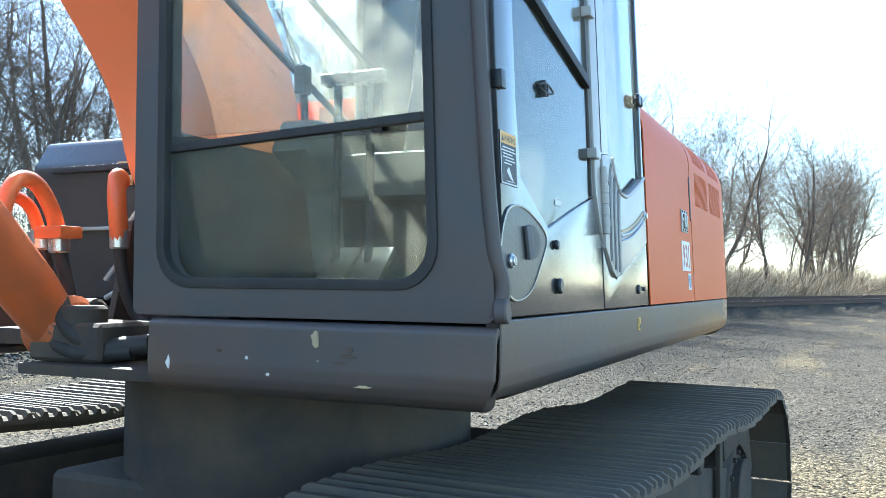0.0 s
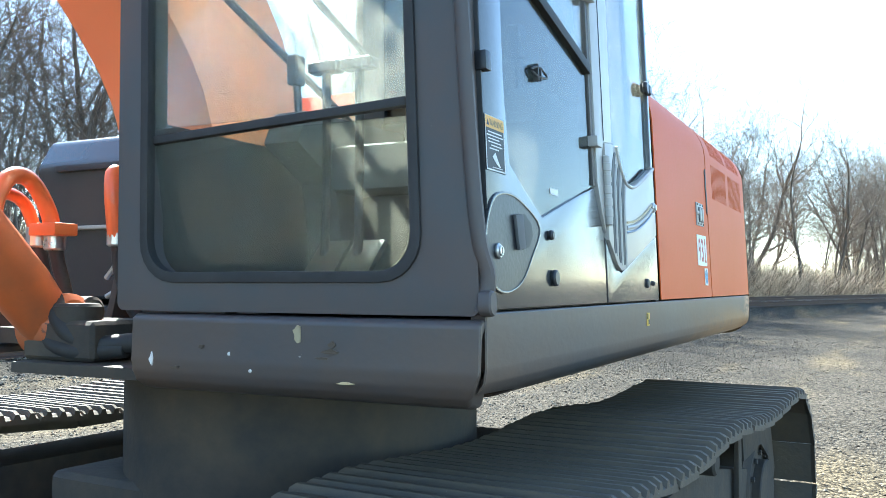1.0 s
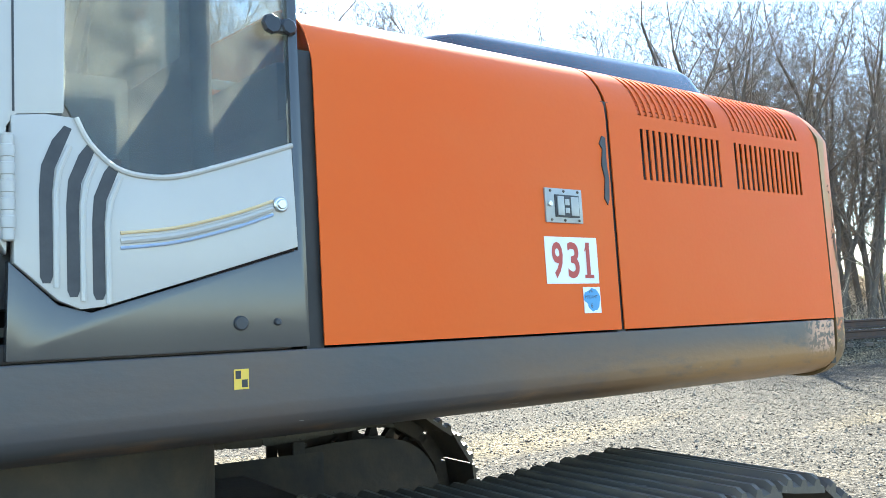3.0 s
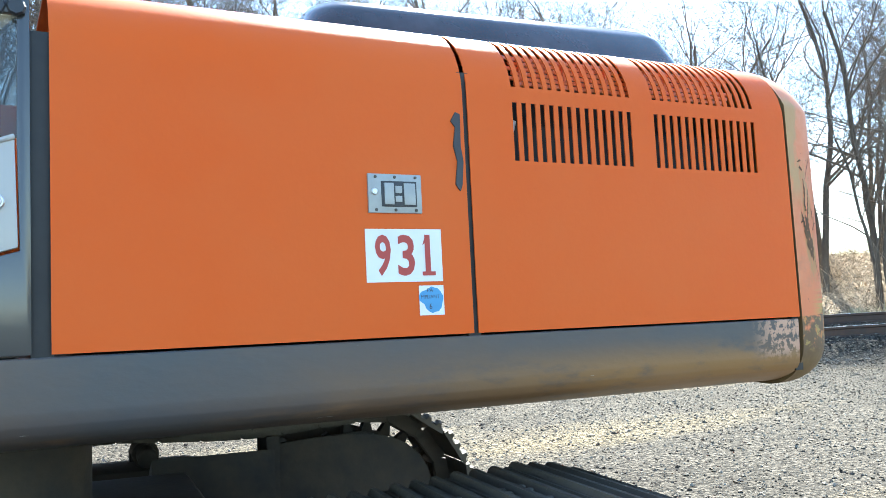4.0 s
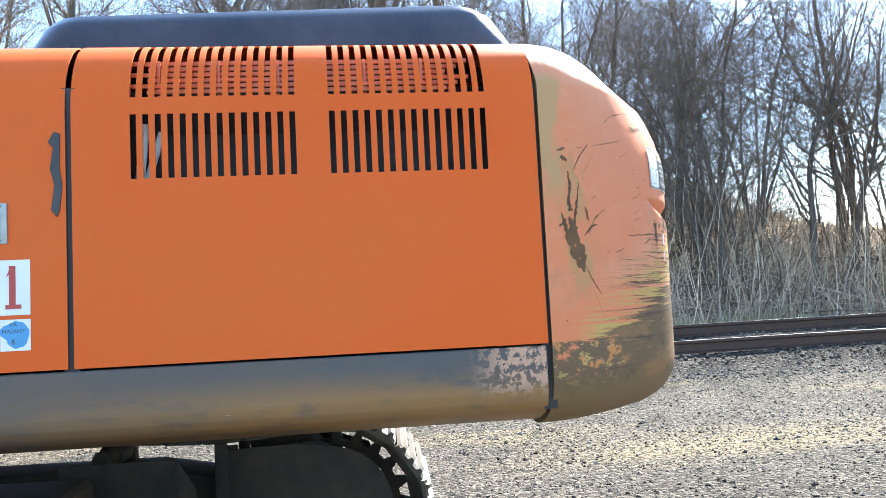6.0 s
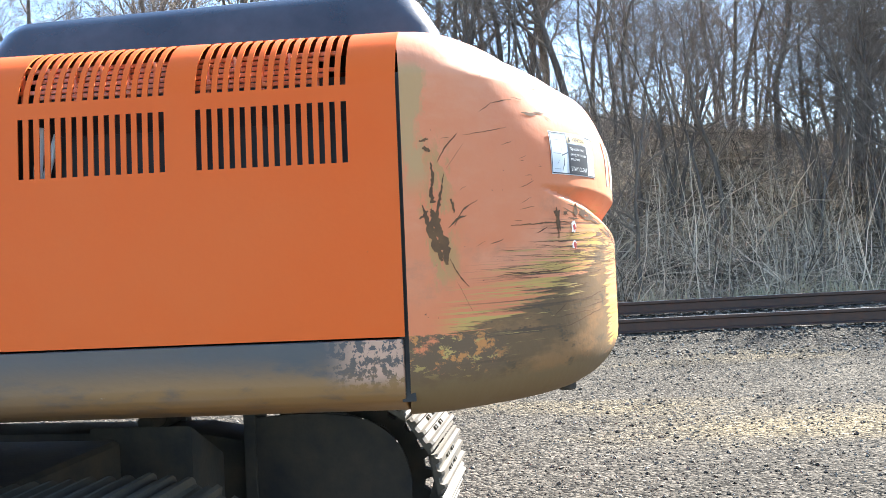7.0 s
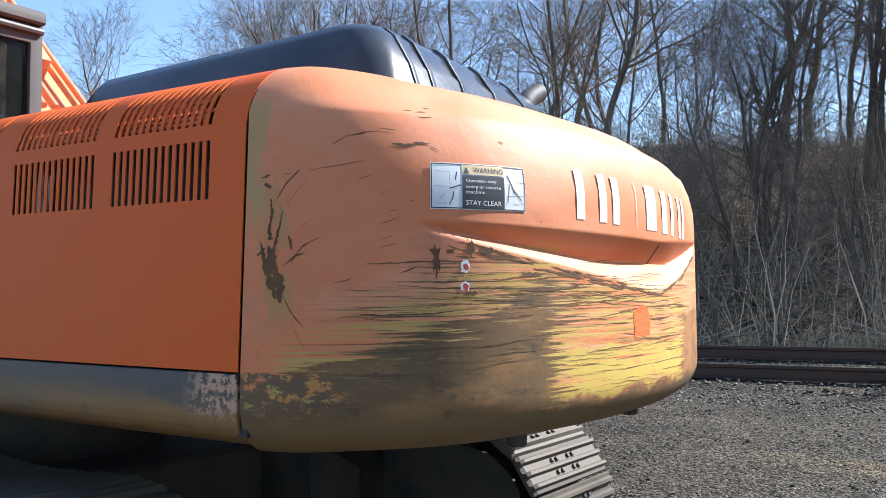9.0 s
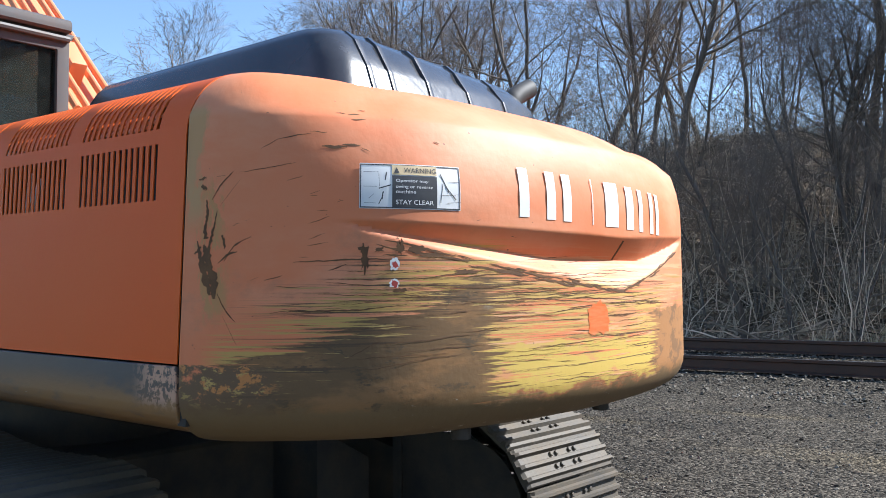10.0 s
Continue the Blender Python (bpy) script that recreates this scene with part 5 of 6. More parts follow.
weight_part("warning_frame", join(sheet(0.003, w_w - 0.003, 0.002, 0.005, 0.0024), sheet(0.003, w_w - 0.003, H_W - 0.005, H_W - 0.002, 0.0024), sheet(0.002, 0.005, 0.002, H_W - 0.002, 0.0024, 1), sheet(w_w - 0.005, w_w - 0.002, 0.002, H_W - 0.002, 0.0024, 1)), m_ink)
weight_part("warning_head", sheet(c0, c1, H_W * 0.76, H_W * 0.97, 0.0026), m_tan, "cream heading band")
weight_part("warning_field", sheet(c0, c1, H_W * 0.04, H_W * 0.74, 0.0026), m_ink, "black text field")
for txt, cy, frac, hh, mt in (("WARNING", 0.865, 0.72, 0.115, m_ink), ("Operator may", 0.62, 0.72, 0.09, m_white), ("swing or reverse", 0.485, 0.82, 0.09, m_white), ("machine", 0.385, 0.44, 0.075, m_white), ("STAY CLEAR", 0.15, 0.84, 0.1, m_white)):
    cx = (c0 + c1) / 2 + (0.018 if txt == "WARNING" else 0)
    if txt in ("Operator may", "swing or reverse", "machine"):
        cx = c0 + 0.012 + (c1 - c0) * frac / 2
    weight_part("lettering", fit_text(txt, cx, H_W * cy, (c1 - c0) * frac, H_W * hh, 0.0034), mt)
tri = bmesh.new()
tri.faces.new([tri.verts.new((c0 + 0.006 + a, H_W * 0.79 + b, 0.0034)) for a, b in ((0, 0), (0.018, 0), (0.009, 0.017))])
weight_part("warning_triangle", tri, m_ink)


def stroke(x0, y0, x1, y1, w=0.003):
    """A thin straight bar in the decal's plane."""
    d = Vector((x1 - x0, y1 - y0)).normalized()
    n = Vector((-d.y, d.x)) * w * 0.27
    bm = bmesh.new()
    bm.faces.new([bm.verts.new((a, b, 0.0028)) for a, b in ((x0 + n.x, y0 + n.y), (x1 + n.x, y1 + n.y), (x1 - n.x, y1 - n.y), (x0 - n.x, y0 - n.y))])
    return bm


pict = [stroke(0.07, 0.025, 0.085, 0.1, 0.007), stroke(0.06, 0.055, 0.098, 0.065, 0.006), stroke(0.07, 0.03, 0.06, 0.012, 0.005), stroke(0.012, 0.1, 0.06, 0.1, 0.0018), stroke(0.012, 0.06, 0.055, 0.06, 0.0018), stroke(0.06, 0.1, 0.062, 0.06, 0.0018),
        stroke(0.015, 0.015, 0.05, 0.015, 0.0018), stroke(0.03, 0.028, 0.045, 0.04, 0.0018), stroke(c1 + 0.012, 0.1, c1 + 0.04, 0.05, 0.006), stroke(c1 + 0.03, 0.065, c1 + 0.065, 0.03, 0.005), stroke(c1 + 0.02, 0.075, c1 + 0.012, 0.02, 0.004), stroke(c1 + 0.04, 0.08, c1 + 0.075, 0.08, 0.002), stroke(c1 + 0.035, 0.02, c1 + 0.08, 0.024, 0.002), stroke(c1 + 0.01, 0.04, c1 + 0.075, 0.045, 0.0018)]
for pbm in pict:
    weight_part("pictogram_bar", pbm, m_ink)
# maker's name as plain white upright blocks
s_h, s_e = run_at_x(-0.81), CW_HALF + (CW_HALF - run_at_x(2 * XC + 1.74))
WIDE = s_e - s_h
for a, b in ((0.0, 0.045), (0.13, 0.175), (0.215, 0.26), (0.385, 0.39), (0.475, 0.575), (0.645, 0.71), (0.765, 0.805), (0.885, 0.925), (0.96, 1.0)):
    part("name_block", on_weight(sheet(a * WIDE, b * WIDE, 0, 0.15, 0, 3), s_h, 1.828 - 0.03 * a, off=0.0018), m_white, counterweight, "white upright block of the maker's name")

def scratch(rng, s, z, length, slope, width):
    """A thin ragged scratch as a strip laid on the counterweight."""
    n = max(4, int(length / 0.012))
    bm, prev, zz = bmesh.new(), None, 0.0
    for k in range(n + 1):
        f = k / n
        zz += rng.uniform(-0.0016, 0.0016) + slope * length / n
        w = width * 0.75 * (0.2 + math.sin(math.pi * min(1, max(0, f))) * rng.uniform(0.4, 1.0))
        pair = [bm.verts.new((f * length, zz - w, 0)), bm.verts.new((f * length, zz + w, 0))]
        if prev:
            bm.faces.new((prev[0], pair[0], pair[1], prev[1]))
        prev = pair
    return part("scratch", on_weight(bm, s, z, off=0.0009), m_scar, counterweight)


srng = random.Random(404)
for k in range(120):
    srun = srng.uniform(0.3, 1.9)
    scratch(srng, srun, srng.gauss(1.57, 0.06), srng.uniform(0.04, 0.4), srng.uniform(-0.03, 0.05), srng.uniform(0.0006, 0.002))
for k in range(26):
    scratch(srng, srng.uniform(0.95, 1.8), srng.uniform(1.3, 1.46), srng.uniform(0.04, 0.4), srng.uniform(-0.03, 0.03), srng.uniform(0.0005, 0.0015))
for k in range(12):
    scratch(srng, srng.uniform(0.12, 0.5), srng.uniform(1.6, 1.92), srng.uniform(0.02, 0.06), srng.uniform(0.0, 0.5), srng.uniform(0.0005, 0.0014))
for srun, zz, ln, sl, wd in ((0.26, 1.99, 0.05, 0.55, 0.0016), (0.31, 2.02, 0.09, 0.22, 0.002), (0.395, 2.045, 0.05, -0.05, 0.0018), (0.43, 2.004, 0.075, 0.0, 0.007), (0.49, 2.008, 0.06, -0.02, 0.004), (0.55, 2.004, 0.03, -0.3, 0.002),
                             (0.47, 2.105, 0.03, 0.0, 0.002), (0.51, 2.1, 0.04, 0.0, 0.0025), (0.545, 2.115, 0.03, 0.05, 0.002), (0.52, 2.085, 0.05, 0.02, 0.0018), (0.8, 2.03, 0.02, 0.0, 0.003),
                             (0.2, 1.93, 0.16, 0.16, 0.0014), (0.14, 1.83, 0.06, 1.1, 0.0014), (0.36, 1.69, 0.3, 0.03, 0.003), (0.62, 1.71, 0.08, 0.0, 0.004), (0.16, 1.57, 0.05, -1.6, 0.0014), (0.28, 1.64, 0.05, 0.3, 0.0024), (0.46, 1.665, 0.05, 0.3, 0.0025),
                             (0.3, 1.555, 0.4, 0.06, 0.003), (0.5, 1.42, 0.12, 0.45, 0.002), (0.55, 1.40, 0.35, 0.08, 0.002), (0.62, 1.47, 0.32, 0.08, 0.0022), (1.28, 1.69, 0.02, -0.6, 0.001)):
    scratch(srng, srun, zz, ln, sl, wd)


def gouge(points, seed, material=None):
    """A ragged torn stroke along (run, height, half width) points."""
    rr, bm, prev = random.Random(seed), bmesh.new(), None
    line = curve_points(points, 7)
    for k, p in enumerate(line):
        q = line[min(k + 1, len(line) - 1)] - line[max(k - 1, 0)]
        d = Vector((q.x, q.y)).normalized()
        n = Vector((-d.y, d.x))
        a, b = p.z * rr.uniform(0.35, 1.5), p.z * rr.uniform(0.35, 1.5)
        pair = [bm.verts.new((p.x + n.x * a, p.y + n.y * a, 0)), bm.verts.new((p.x - n.x * b, p.y - n.y * b, 0))]
        if prev:
            bm.faces.new((prev[0], pair[0], pair[1], prev[1]))
        prev = pair
    return part("gouge", on_weight(bm, 0, 0, off=0.001), material or m_scar, counterweight)


for k, line in enumerate(([(0.058, 1.75, 0.002), (0.075, 1.70, 0.008), (0.095, 1.65, 0.011), (0.115, 1.605, 0.005)], [(0.13, 1.83, 0.001), (0.118, 1.78, 0.004), (0.105, 1.73, 0.007), (0.1, 1.68, 0.012)],
                          [(0.085, 1.74, 0.003), (0.095, 1.71, 0.014), (0.11, 1.67, 0.016), (0.125, 1.64, 0.014), (0.13, 1.595, 0.004)], [(0.09, 1.86, 0.003), (0.094, 1.82, 0.005), (0.088, 1.79, 0.004), (0.09, 1.755, 0.009)],
                          [(0.046, 1.715, 0.0015), (0.06, 1.722, 0.004), (0.075, 1.735, 0.002)], [(0.15, 1.765, 0.002), (0.157, 1.745, 0.005), (0.16, 1.728, 0.002)], [(0.14, 1.69, 0.001), (0.17, 1.712, 0.003), (0.2, 1.72, 0.001)],
                          [(0.055, 1.915, 0.002), (0.07, 1.918, 0.004), (0.085, 1.921, 0.002)], [(0.065, 1.898, 0.003), (0.078, 1.895, 0.007), (0.09, 1.89, 0.003)], [(0.14, 1.61, 0.001), (0.165, 1.57, 0.002), (0.2, 1.535, 0.001)],
                          [(0.11, 1.86, 0.001), (0.14, 1.9, 0.002), (0.18, 1.935, 0.001)], [(0.16, 1.695, 0.001), (0.19, 1.735, 0.002), (0.24, 1.76, 0.001)])):
    gouge(line, k)


def ledge_foot(s):
    """Height of the ledge's lower edge at a run s."""
    x = plan(min(s, 2 * CW_HALF - s))[0].x
    x = x if s <= CW_HALF else 2 * XC - x
    f = (-0.215 - x) / 1.155 if x > -1.37 else (2.12 + x) / 0.75
    return 1.798 - 0.195 * min(1, max(0, f)) ** 0.8


for k in range(64):      # paint broken away along the ledge's lower edge
    srun = 0.6 + 1.62 * k / 63
    ln = srng.uniform(0.03, 0.14)
    slope = (ledge_foot(srun + ln) - ledge_foot(srun)) / ln
    scratch(srng, srun, ledge_foot(srun) - srng.uniform(0.004, 0.03 if srun < 1.3 else 0.012), ln, slope, srng.uniform(0.0015, 0.0065))


def ragged_patch(name, s, z, w, h, material, seed, label="", jag=0.35, power=1.0):
    """An uneven patch of bare or repainted metal."""
    rr = random.Random(seed)
    bm = bmesh.new()
    mid = bm.verts.new((0, 0, 0))
    ring = []
    for k in range(26):
        a = k / 26 * 2 * math.pi
        r_ = (1 - jag * rr.random()) / (abs(math.cos(a)) ** 4 + abs(math.sin(a)) ** 4) ** (0.25 * power)
        ring.append(bm.verts.new((math.cos(a) * w * r_, math.sin(a) * h * r_, 0)))
    for a, b in zip(ring, ring[1:] + ring[:1]):
        bm.faces.new((mid, a, b))
    return part(name, on_weight(bm, s, z, off=0.0012), material, counterweight, label)


ragged_patch("touch_up_patch", 1.5, 1.515, 0.072, 0.06, m_touch, 5, "bright orange touch-up patch", 0.28)
for z_, white_h, red_h, k_ in ((1.686, 0.019, 0.011, 31), (1.634, 0.014, 0.012, 32)):
    ragged_patch("torn_sticker", run_at_x(-0.374), z_, 0.017, white_h, m_white, k_, "torn red and white sticker", 0.3, 0.6)
    ragged_patch("sticker_figure", run_at_x(-0.374), z_ - 0.002, 0.013, red_h, m_red, k_ + 5, "", 0.5).location = (0.0, 0.002, 0.0)
for s_, z_, w_, h_, k_ in ((0.566, 1.70, 0.014, 0.045, 1), (0.56, 1.725, 0.02, 0.012, 2), (0.675, 1.735, 0.016, 0.03, 3), (0.73, 1.725, 0.03, 0.014, 4), (0.61, 1.725, 0.018, 0.008, 6), (0.78, 1.71, 0.05, 0.008, 7), (0.68, 1.615, 0.03, 0.007, 8), (0.9, 1.665, 0.05, 0.008, 9)):
    ragged_patch("bare_patch", s_, z_, w_, h_, m_scar, k_, "", 0.6)
part("tie_hole", on_weight(sheet(-0.008, 0.008, -0.045, 0.02, 0, 2), CW_HALF + (CW_HALF - run_at_x(2 * XC + 1.40)), 1.75, off=0.001), m_scar, counterweight)
for xx in (-0.69, -1.46):
    part("drain_boss", disc((xx, 5.84 - 0.06 * (xx > -1), 1.19), "z", 0.03, 0.05, 16, 0.004), m_frame, counterweight)

# ---- black hood cover with ribs, exhaust ----
HOOD = [(2.2, 0.0, 0.0), (2.34, 0.03, 0.05), (2.44, 0.06, 0.11), (2.472, 0.085, 0.15), (2.485, 0.13, 0.22)]     # height, inset of the sides, of the rear


def make_hood_cover():
    def ring(z, inset, back):
        x0, x1, y0, y1, r = -0.46 - inset, -1.8 + inset, 3.9 + inset * 0.9, 5.47 - back, 0.1 + inset * 0.1
        pts = []
        for cx, cy, a0 in ((x0 - r, y1 - r, 0), (x1 + r, y1 - r, 90), (x1 + r, y0 + r, 180), (x0 - r, y0 + r, 270)):
            pts += [Vector((cx + r * math.cos(radians(a0 + k * 15)), cy + r * math.sin(radians(a0 + k * 15)), z)) for k in range(7)]
        return pts
    bm = bmesh.new()
    levels = [ring(*q) for q in HOOD]
    for p in levels[2] + levels[3] + levels[4]:
        p.z -= 0.035 * max(0, 5.1 - p.y) / 1.2 + 0.05 * max(0, -0.9 - p.x)
    rows = [[bm.verts.new(p) for p in lv] for lv in levels]
    for a, b in zip(rows, rows[1:]):
        for k in range(len(a)):
            bm.faces.new((a[k], a[(k + 1) % len(a)], b[(k + 1) % len(a)], b[k]))
    bm.faces.new(rows[-1])
    cover = own("hood_cover", bm, m_hood, None, "glossy black moulded plastic hood cover with ribs", 50)
    for x in (-0.66, -0.77, -0.98, -1.23, -1.48):
        sag = 0.05 * max(0, -0.9 - x)
        outer = [(5.476 - back, z - (sag if z > 2.4 else 0)) for z, inset, back in HOOD]
        inner = [(y - 0.03, z - 0.02) for y, z in reversed(outer)]
        own("rib", prism(outer + inner, x - 0.011, x + 0.011, "x", 0.004, 2), m_hood, cover).matrix_parent_inverse = Matrix()
    return cover


make_hood_cover()
own("exhaust_pipe", join(tube(curve_points([(-1.72, 5.3, 2.15), (-1.72, 5.3, 2.36), (-1.76, 5.3, 2.42), (-1.88, 5.3, 2.475)]), 0.042, 20), disc((-1.72, 5.3, 2.23), "z", 0.07, 0.04, 20, 0.006)), m_rubber, None, "sooty dark curved exhaust pipe")


# ---- cab ----
cab = own("cab", box(-0.99, -0.03, 1.7, 3.12, 1.412, 1.45, 0.01), m_pillar, None, "operator's cab with dark grey frame and dusty windows")
CAB_ROOF = (prism([(-0.99, 1.7), (-0.0, 1.7), (-0.0, 3.0), (-1.03, 2.99)], 2.93, 3.0, "z", 0.03, 3))


def cab_part(name, bm, material, label="", smooth=30):
    for v in bm.verts:
        if v.co.z > 1.43:
            v.co.z += 0.012
        if v.co.y < 2.5:
            v.co.y += 0.053 * (2.5 - v.co.y)
    return own(name, bm, material, cab, label, smooth)


def framed(outer, inner, lo, hi, axis, r=0.004):
    """A flat frame between two polygons with equally many points."""
    bm = bmesh.new()
    put = {"x": lambda p, c: (c, p[0], p[1]), "y": lambda p, c: (p[0], c, p[1])}[axis]
    rings = [[bm.verts.new(put(p, c)) for p in poly] for poly, c in ((outer, lo), (inner, lo), (inner, hi), (outer, hi))]
    for k in range(4):
        a, b = rings[k], rings[(k + 1) % 4]
        for i in range(len(a)):
            bm.faces.new((a[i], a[(i + 1) % len(a)], b[(i + 1) % len(a)], b[i]))
    bmesh.ops.recalc_face_normals(bm, faces=bm.faces)
    return bevel(bm, r, 2)


def rounded(x0, x1, z0, z1, r, n=6):
    pts = []
    for cx, cz, a0 in ((x1 - r, z1 - r, 0), (x0 + r, z1 - r, 90), (x0 + r, z0 + r, 180), (x1 - r, z0 + r, 270)):
        pts += [(cx + r * math.cos(radians(a0 + 90 * k / n)), cz + r * math.sin(radians(a0 + 90 * k / n))) for k in range(n + 1)]
    return pts


cab_part("cab_roof", CAB_ROOF, m_pillar, "dark grey cab roof")
# front: frame, two panes, divider
opening = rounded(-0.892, -0.15, 1.475, 2.85, 0.085)
cab_part("front_frame", framed(rounded(-0.985, -0.012, 1.405, 3.0, 0.02), opening, 1.62, 1.68, "y", 0.008), m_pillar, "dark grey worn front frame")
cab_part("window_seal", framed(rounded(-0.907, -0.135, 1.46, 2.865, 0.1), rounded(-0.882, -0.16, 1.485, 2.84, 0.078), 1.612, 1.64, "y", 0.006), m_rubber)
low = cab_part("lower_front_window", prism([(1.7, 1.468), (1.645, 1.81), (1.65, 1.81), (1.705, 1.468)], -0.91, -0.17, "x", 0.0), m_dirty, "dusty lower windscreen pane")
upp = cab_part("upper_front_window", box(-0.91, -0.17, 1.645, 1.65, 1.835, 2.85, 0.0), m_glass, "upper windscreen pane")
cab_part("window_bar", prism([(-0.91, 1.795), (-0.17, 1.83), (-0.17, 1.85), (-0.91, 1.815)], 1.632, 1.66, "y", 0.004), m_rubber)
for ob in (low, upp):
    ob.visible_shadow = False
# rounded corner post on the door side with a kinked lower lip
post = curve_points([(-0.012, 1.63, 1.41), (0.002, 1.638, 1.47), (-0.012, 1.628, 1.56), (-0.02, 1.62, 1.8), (-0.03, 1.62, 2.3), (-0.05, 1.64, 2.95)], 5)
cab_part("corner_post", tube(post, 0.017, 12), m_pillar, "worn grey corner post")
cab_part("pivot_boss", disc((0.004, 1.622, 1.425), "x", 0.02, 0.03, 20, 0.004), m_pillar)
# door: lower panel, pane, recess, handle
PX = -0.028
door_low = [(1.655, 1.418), (2.518, 1.418), (2.518, 1.6), (2.46, 1.69), (2.44, 1.725), (2.22, 1.672), (1.99, 1.612), (1.9, 1.655), (1.79, 1.715), (1.775, 1.86), (1.775, 2.3), (1.775, 2.9), (1.66, 2.9), (1.65, 2.0)]
door = cab_part("door", prism(door_low, PX, 0.0, "x", 0.005, 2), m_grey, "glossy dark grey cab door with a teardrop handle recess")
pane = cab_part("lower_door_window", prism([(1.77, 1.72), (1.9, 1.655), (1.99, 1.612), (2.22, 1.672), (2.44, 1.727), (2.44, 2.045), (2.06, 2.13), (1.77, 2.2)], PX + 0.004, -0.008, "x", 0.0), m_tint, "dark tinted lower door pane")
pane2 = cab_part("upper_door_window", prism([(1.78, 2.21), (2.06, 2.145), (2.44, 2.06), (2.44, 2.9), (1.78, 2.9)], PX + 0.004, -0.01, "x", 0.0), m_glass, "clear upper door pane")
cab_part("door_rail", prism([(1.77, 2.195), (2.06, 2.125), (2.44, 2.04), (2.44, 2.07), (2.06, 2.155), (1.77, 2.225)], PX, 0.006, "x", 0.004), m_rubber)
for ob in (pane, pane2):
    ob.visible_shadow = False
cab_part("door_edge_post", box(-0.05, -0.002, 2.438, 2.462, 1.73, 2.9, 0.004), m_pillar)
tear = curve_points([(1.628, 1.56), (1.675, 1.632), (1.76, 1.652), (1.86, 1.636), (1.965, 1.588), (1.9, 1.515), (1.83, 1.46), (1.74, 1.437), (1.67, 1.448), (1.637, 1.49)], 4, True)
tear_in = [Vector((1.775, 1.545)) + (Vector(p) - Vector((1.775, 1.545))) * 0.945 for p in tear]
cab_part("recess_rim", framed([tuple(p) for p in tear], [tuple(p) for p in tear_in], -0.002, 0.005, "x", 0.002), m_grey)
cab_part("recess_plate", prism([tuple(p) for p in tear_in], -0.004, 0.003, "x", 0.0), m_black, "black plastic handle plate")
cab_part("door_handle", prism([(1.785, 1.605), (1.83, 1.61), (1.84, 1.535), (1.80, 1.53)], 0.004, 0.012, "x", 0.003), m_trim, "grey pull handle")
cab_part("handle_pocket", prism([(1.828, 1.61), (1.86, 1.612), (1.9, 1.59), (1.905, 1.565), (1.88, 1.54), (1.838, 1.532)], 0.0035, 0.0045, "x", 0.0), m_ink)
lock = cab_part("door_lock", join(disc((0.006, 1.69, 1.525), "x", 0.016, 0.01, 24, 0.003), disc((0.012, 1.69, 1.525), "x", 0.011, 0.006, 20, 0.002)), m_chrome, "round bright metal key lock")
cab_part("door_lock_slot", box(0.014, 0.0156, 1.688, 1.692, 1.518, 1.532, 0), m_ink)
for yy, zz, r in ((2.03, 1.573, 0.012), (2.045, 1.472, 0.02)):
    cab_part("door_stop", disc((0.006, yy, zz), "x", r, 0.014, 12, 0.004), m_black)
# warning label on the door
lab = cab_part("door_label", box(0.0005, 0.0016, 1.655, 1.76, 1.688, 1.803, 0.0), m_ink, "orange-headed black warning label on the door")
cab_part("label_head", box(0.0016, 0.0022, 1.657, 1.758, 1.776, 1.801, 0.0), m_amber)
cab_part("lettering", side_text("WARNING", 1.713, 1.788, 0.072, 0.014, 0.0028), m_ink)
tb = bmesh.new()
tb.faces.new([tb.verts.new((0.0028, 1.661 + a, 1.781 + b)) for a, b in ((0, 0), (0.014, 0), (0.007, 0.013))])
cab_part("warning_triangle", tb, m_ink)
for k, (yy, w) in enumerate(((1.707, 0.075), (1.707, 0.09), (1.70, 0.06), (1.705, 0.07), (1.715, 0.06), (1.70, 0.05))):
    cab_part("text_bar", box(0.0016, 0.0021, yy - w / 2, yy + w / 2, 1.767 - k * 0.0068, 1.7695 - k * 0.0068, 0), m_white)
cab_part("pictogram", join(prism([(1.69, 1.718), (1.705, 1.728), (1.722, 1.708), (1.732, 1.7), (1.728, 1.698), (1.71, 1.704), (1.7, 1.71)], 0.0016, 0.0022, "x", 0), box(0.0016, 0.0022, 1.688, 1.742, 1.6955, 1.697, 0)), m_white)
cab_part("label_frame", framed([(1.656, 1.689), (1.759, 1.689), (1.759, 1.802), (1.656, 1.802)], [(1.659, 1.692), (1.756, 1.692), (1.756, 1.776), (1.659, 1.776)], 0.0014, 0.002, "x", 0), m_white)
st = cab_part("pane_sticker", box(-0.0075, -0.0065, 2.075, 2.135, 1.675, 1.69, 0), m_white)
cab_part("latch_emblem", join(tube(curve_points([(0, 1.96, 1.955), (0.004, 2.0, 1.968), (0.004, 2.06, 1.955), (0.004, 2.0, 1.945)], 5, True), 0.003, 6), box(-0.008, 0.006, 1.99, 1.997, 1.935, 1.975, 0.001), box(-0.008, 0.006, 2.01, 2.017, 1.938, 1.972, 0.001)), m_ink, "small black oval fitting on the pane")
cab_part("door_hinge_tab", box(-0.01, 0.02, 2.425, 2.475, 1.838, 1.868, 0.006), m_silver)
cab_part("door_hinge_tab", box(-0.01, 0.02, 2.425, 2.475, 2.25, 2.28, 0.006), m_silver)
cab_part("edge_clip", box(-0.012, 0.014, 1.645, 1.675, 1.89, 1.93, 0.004), m_black)
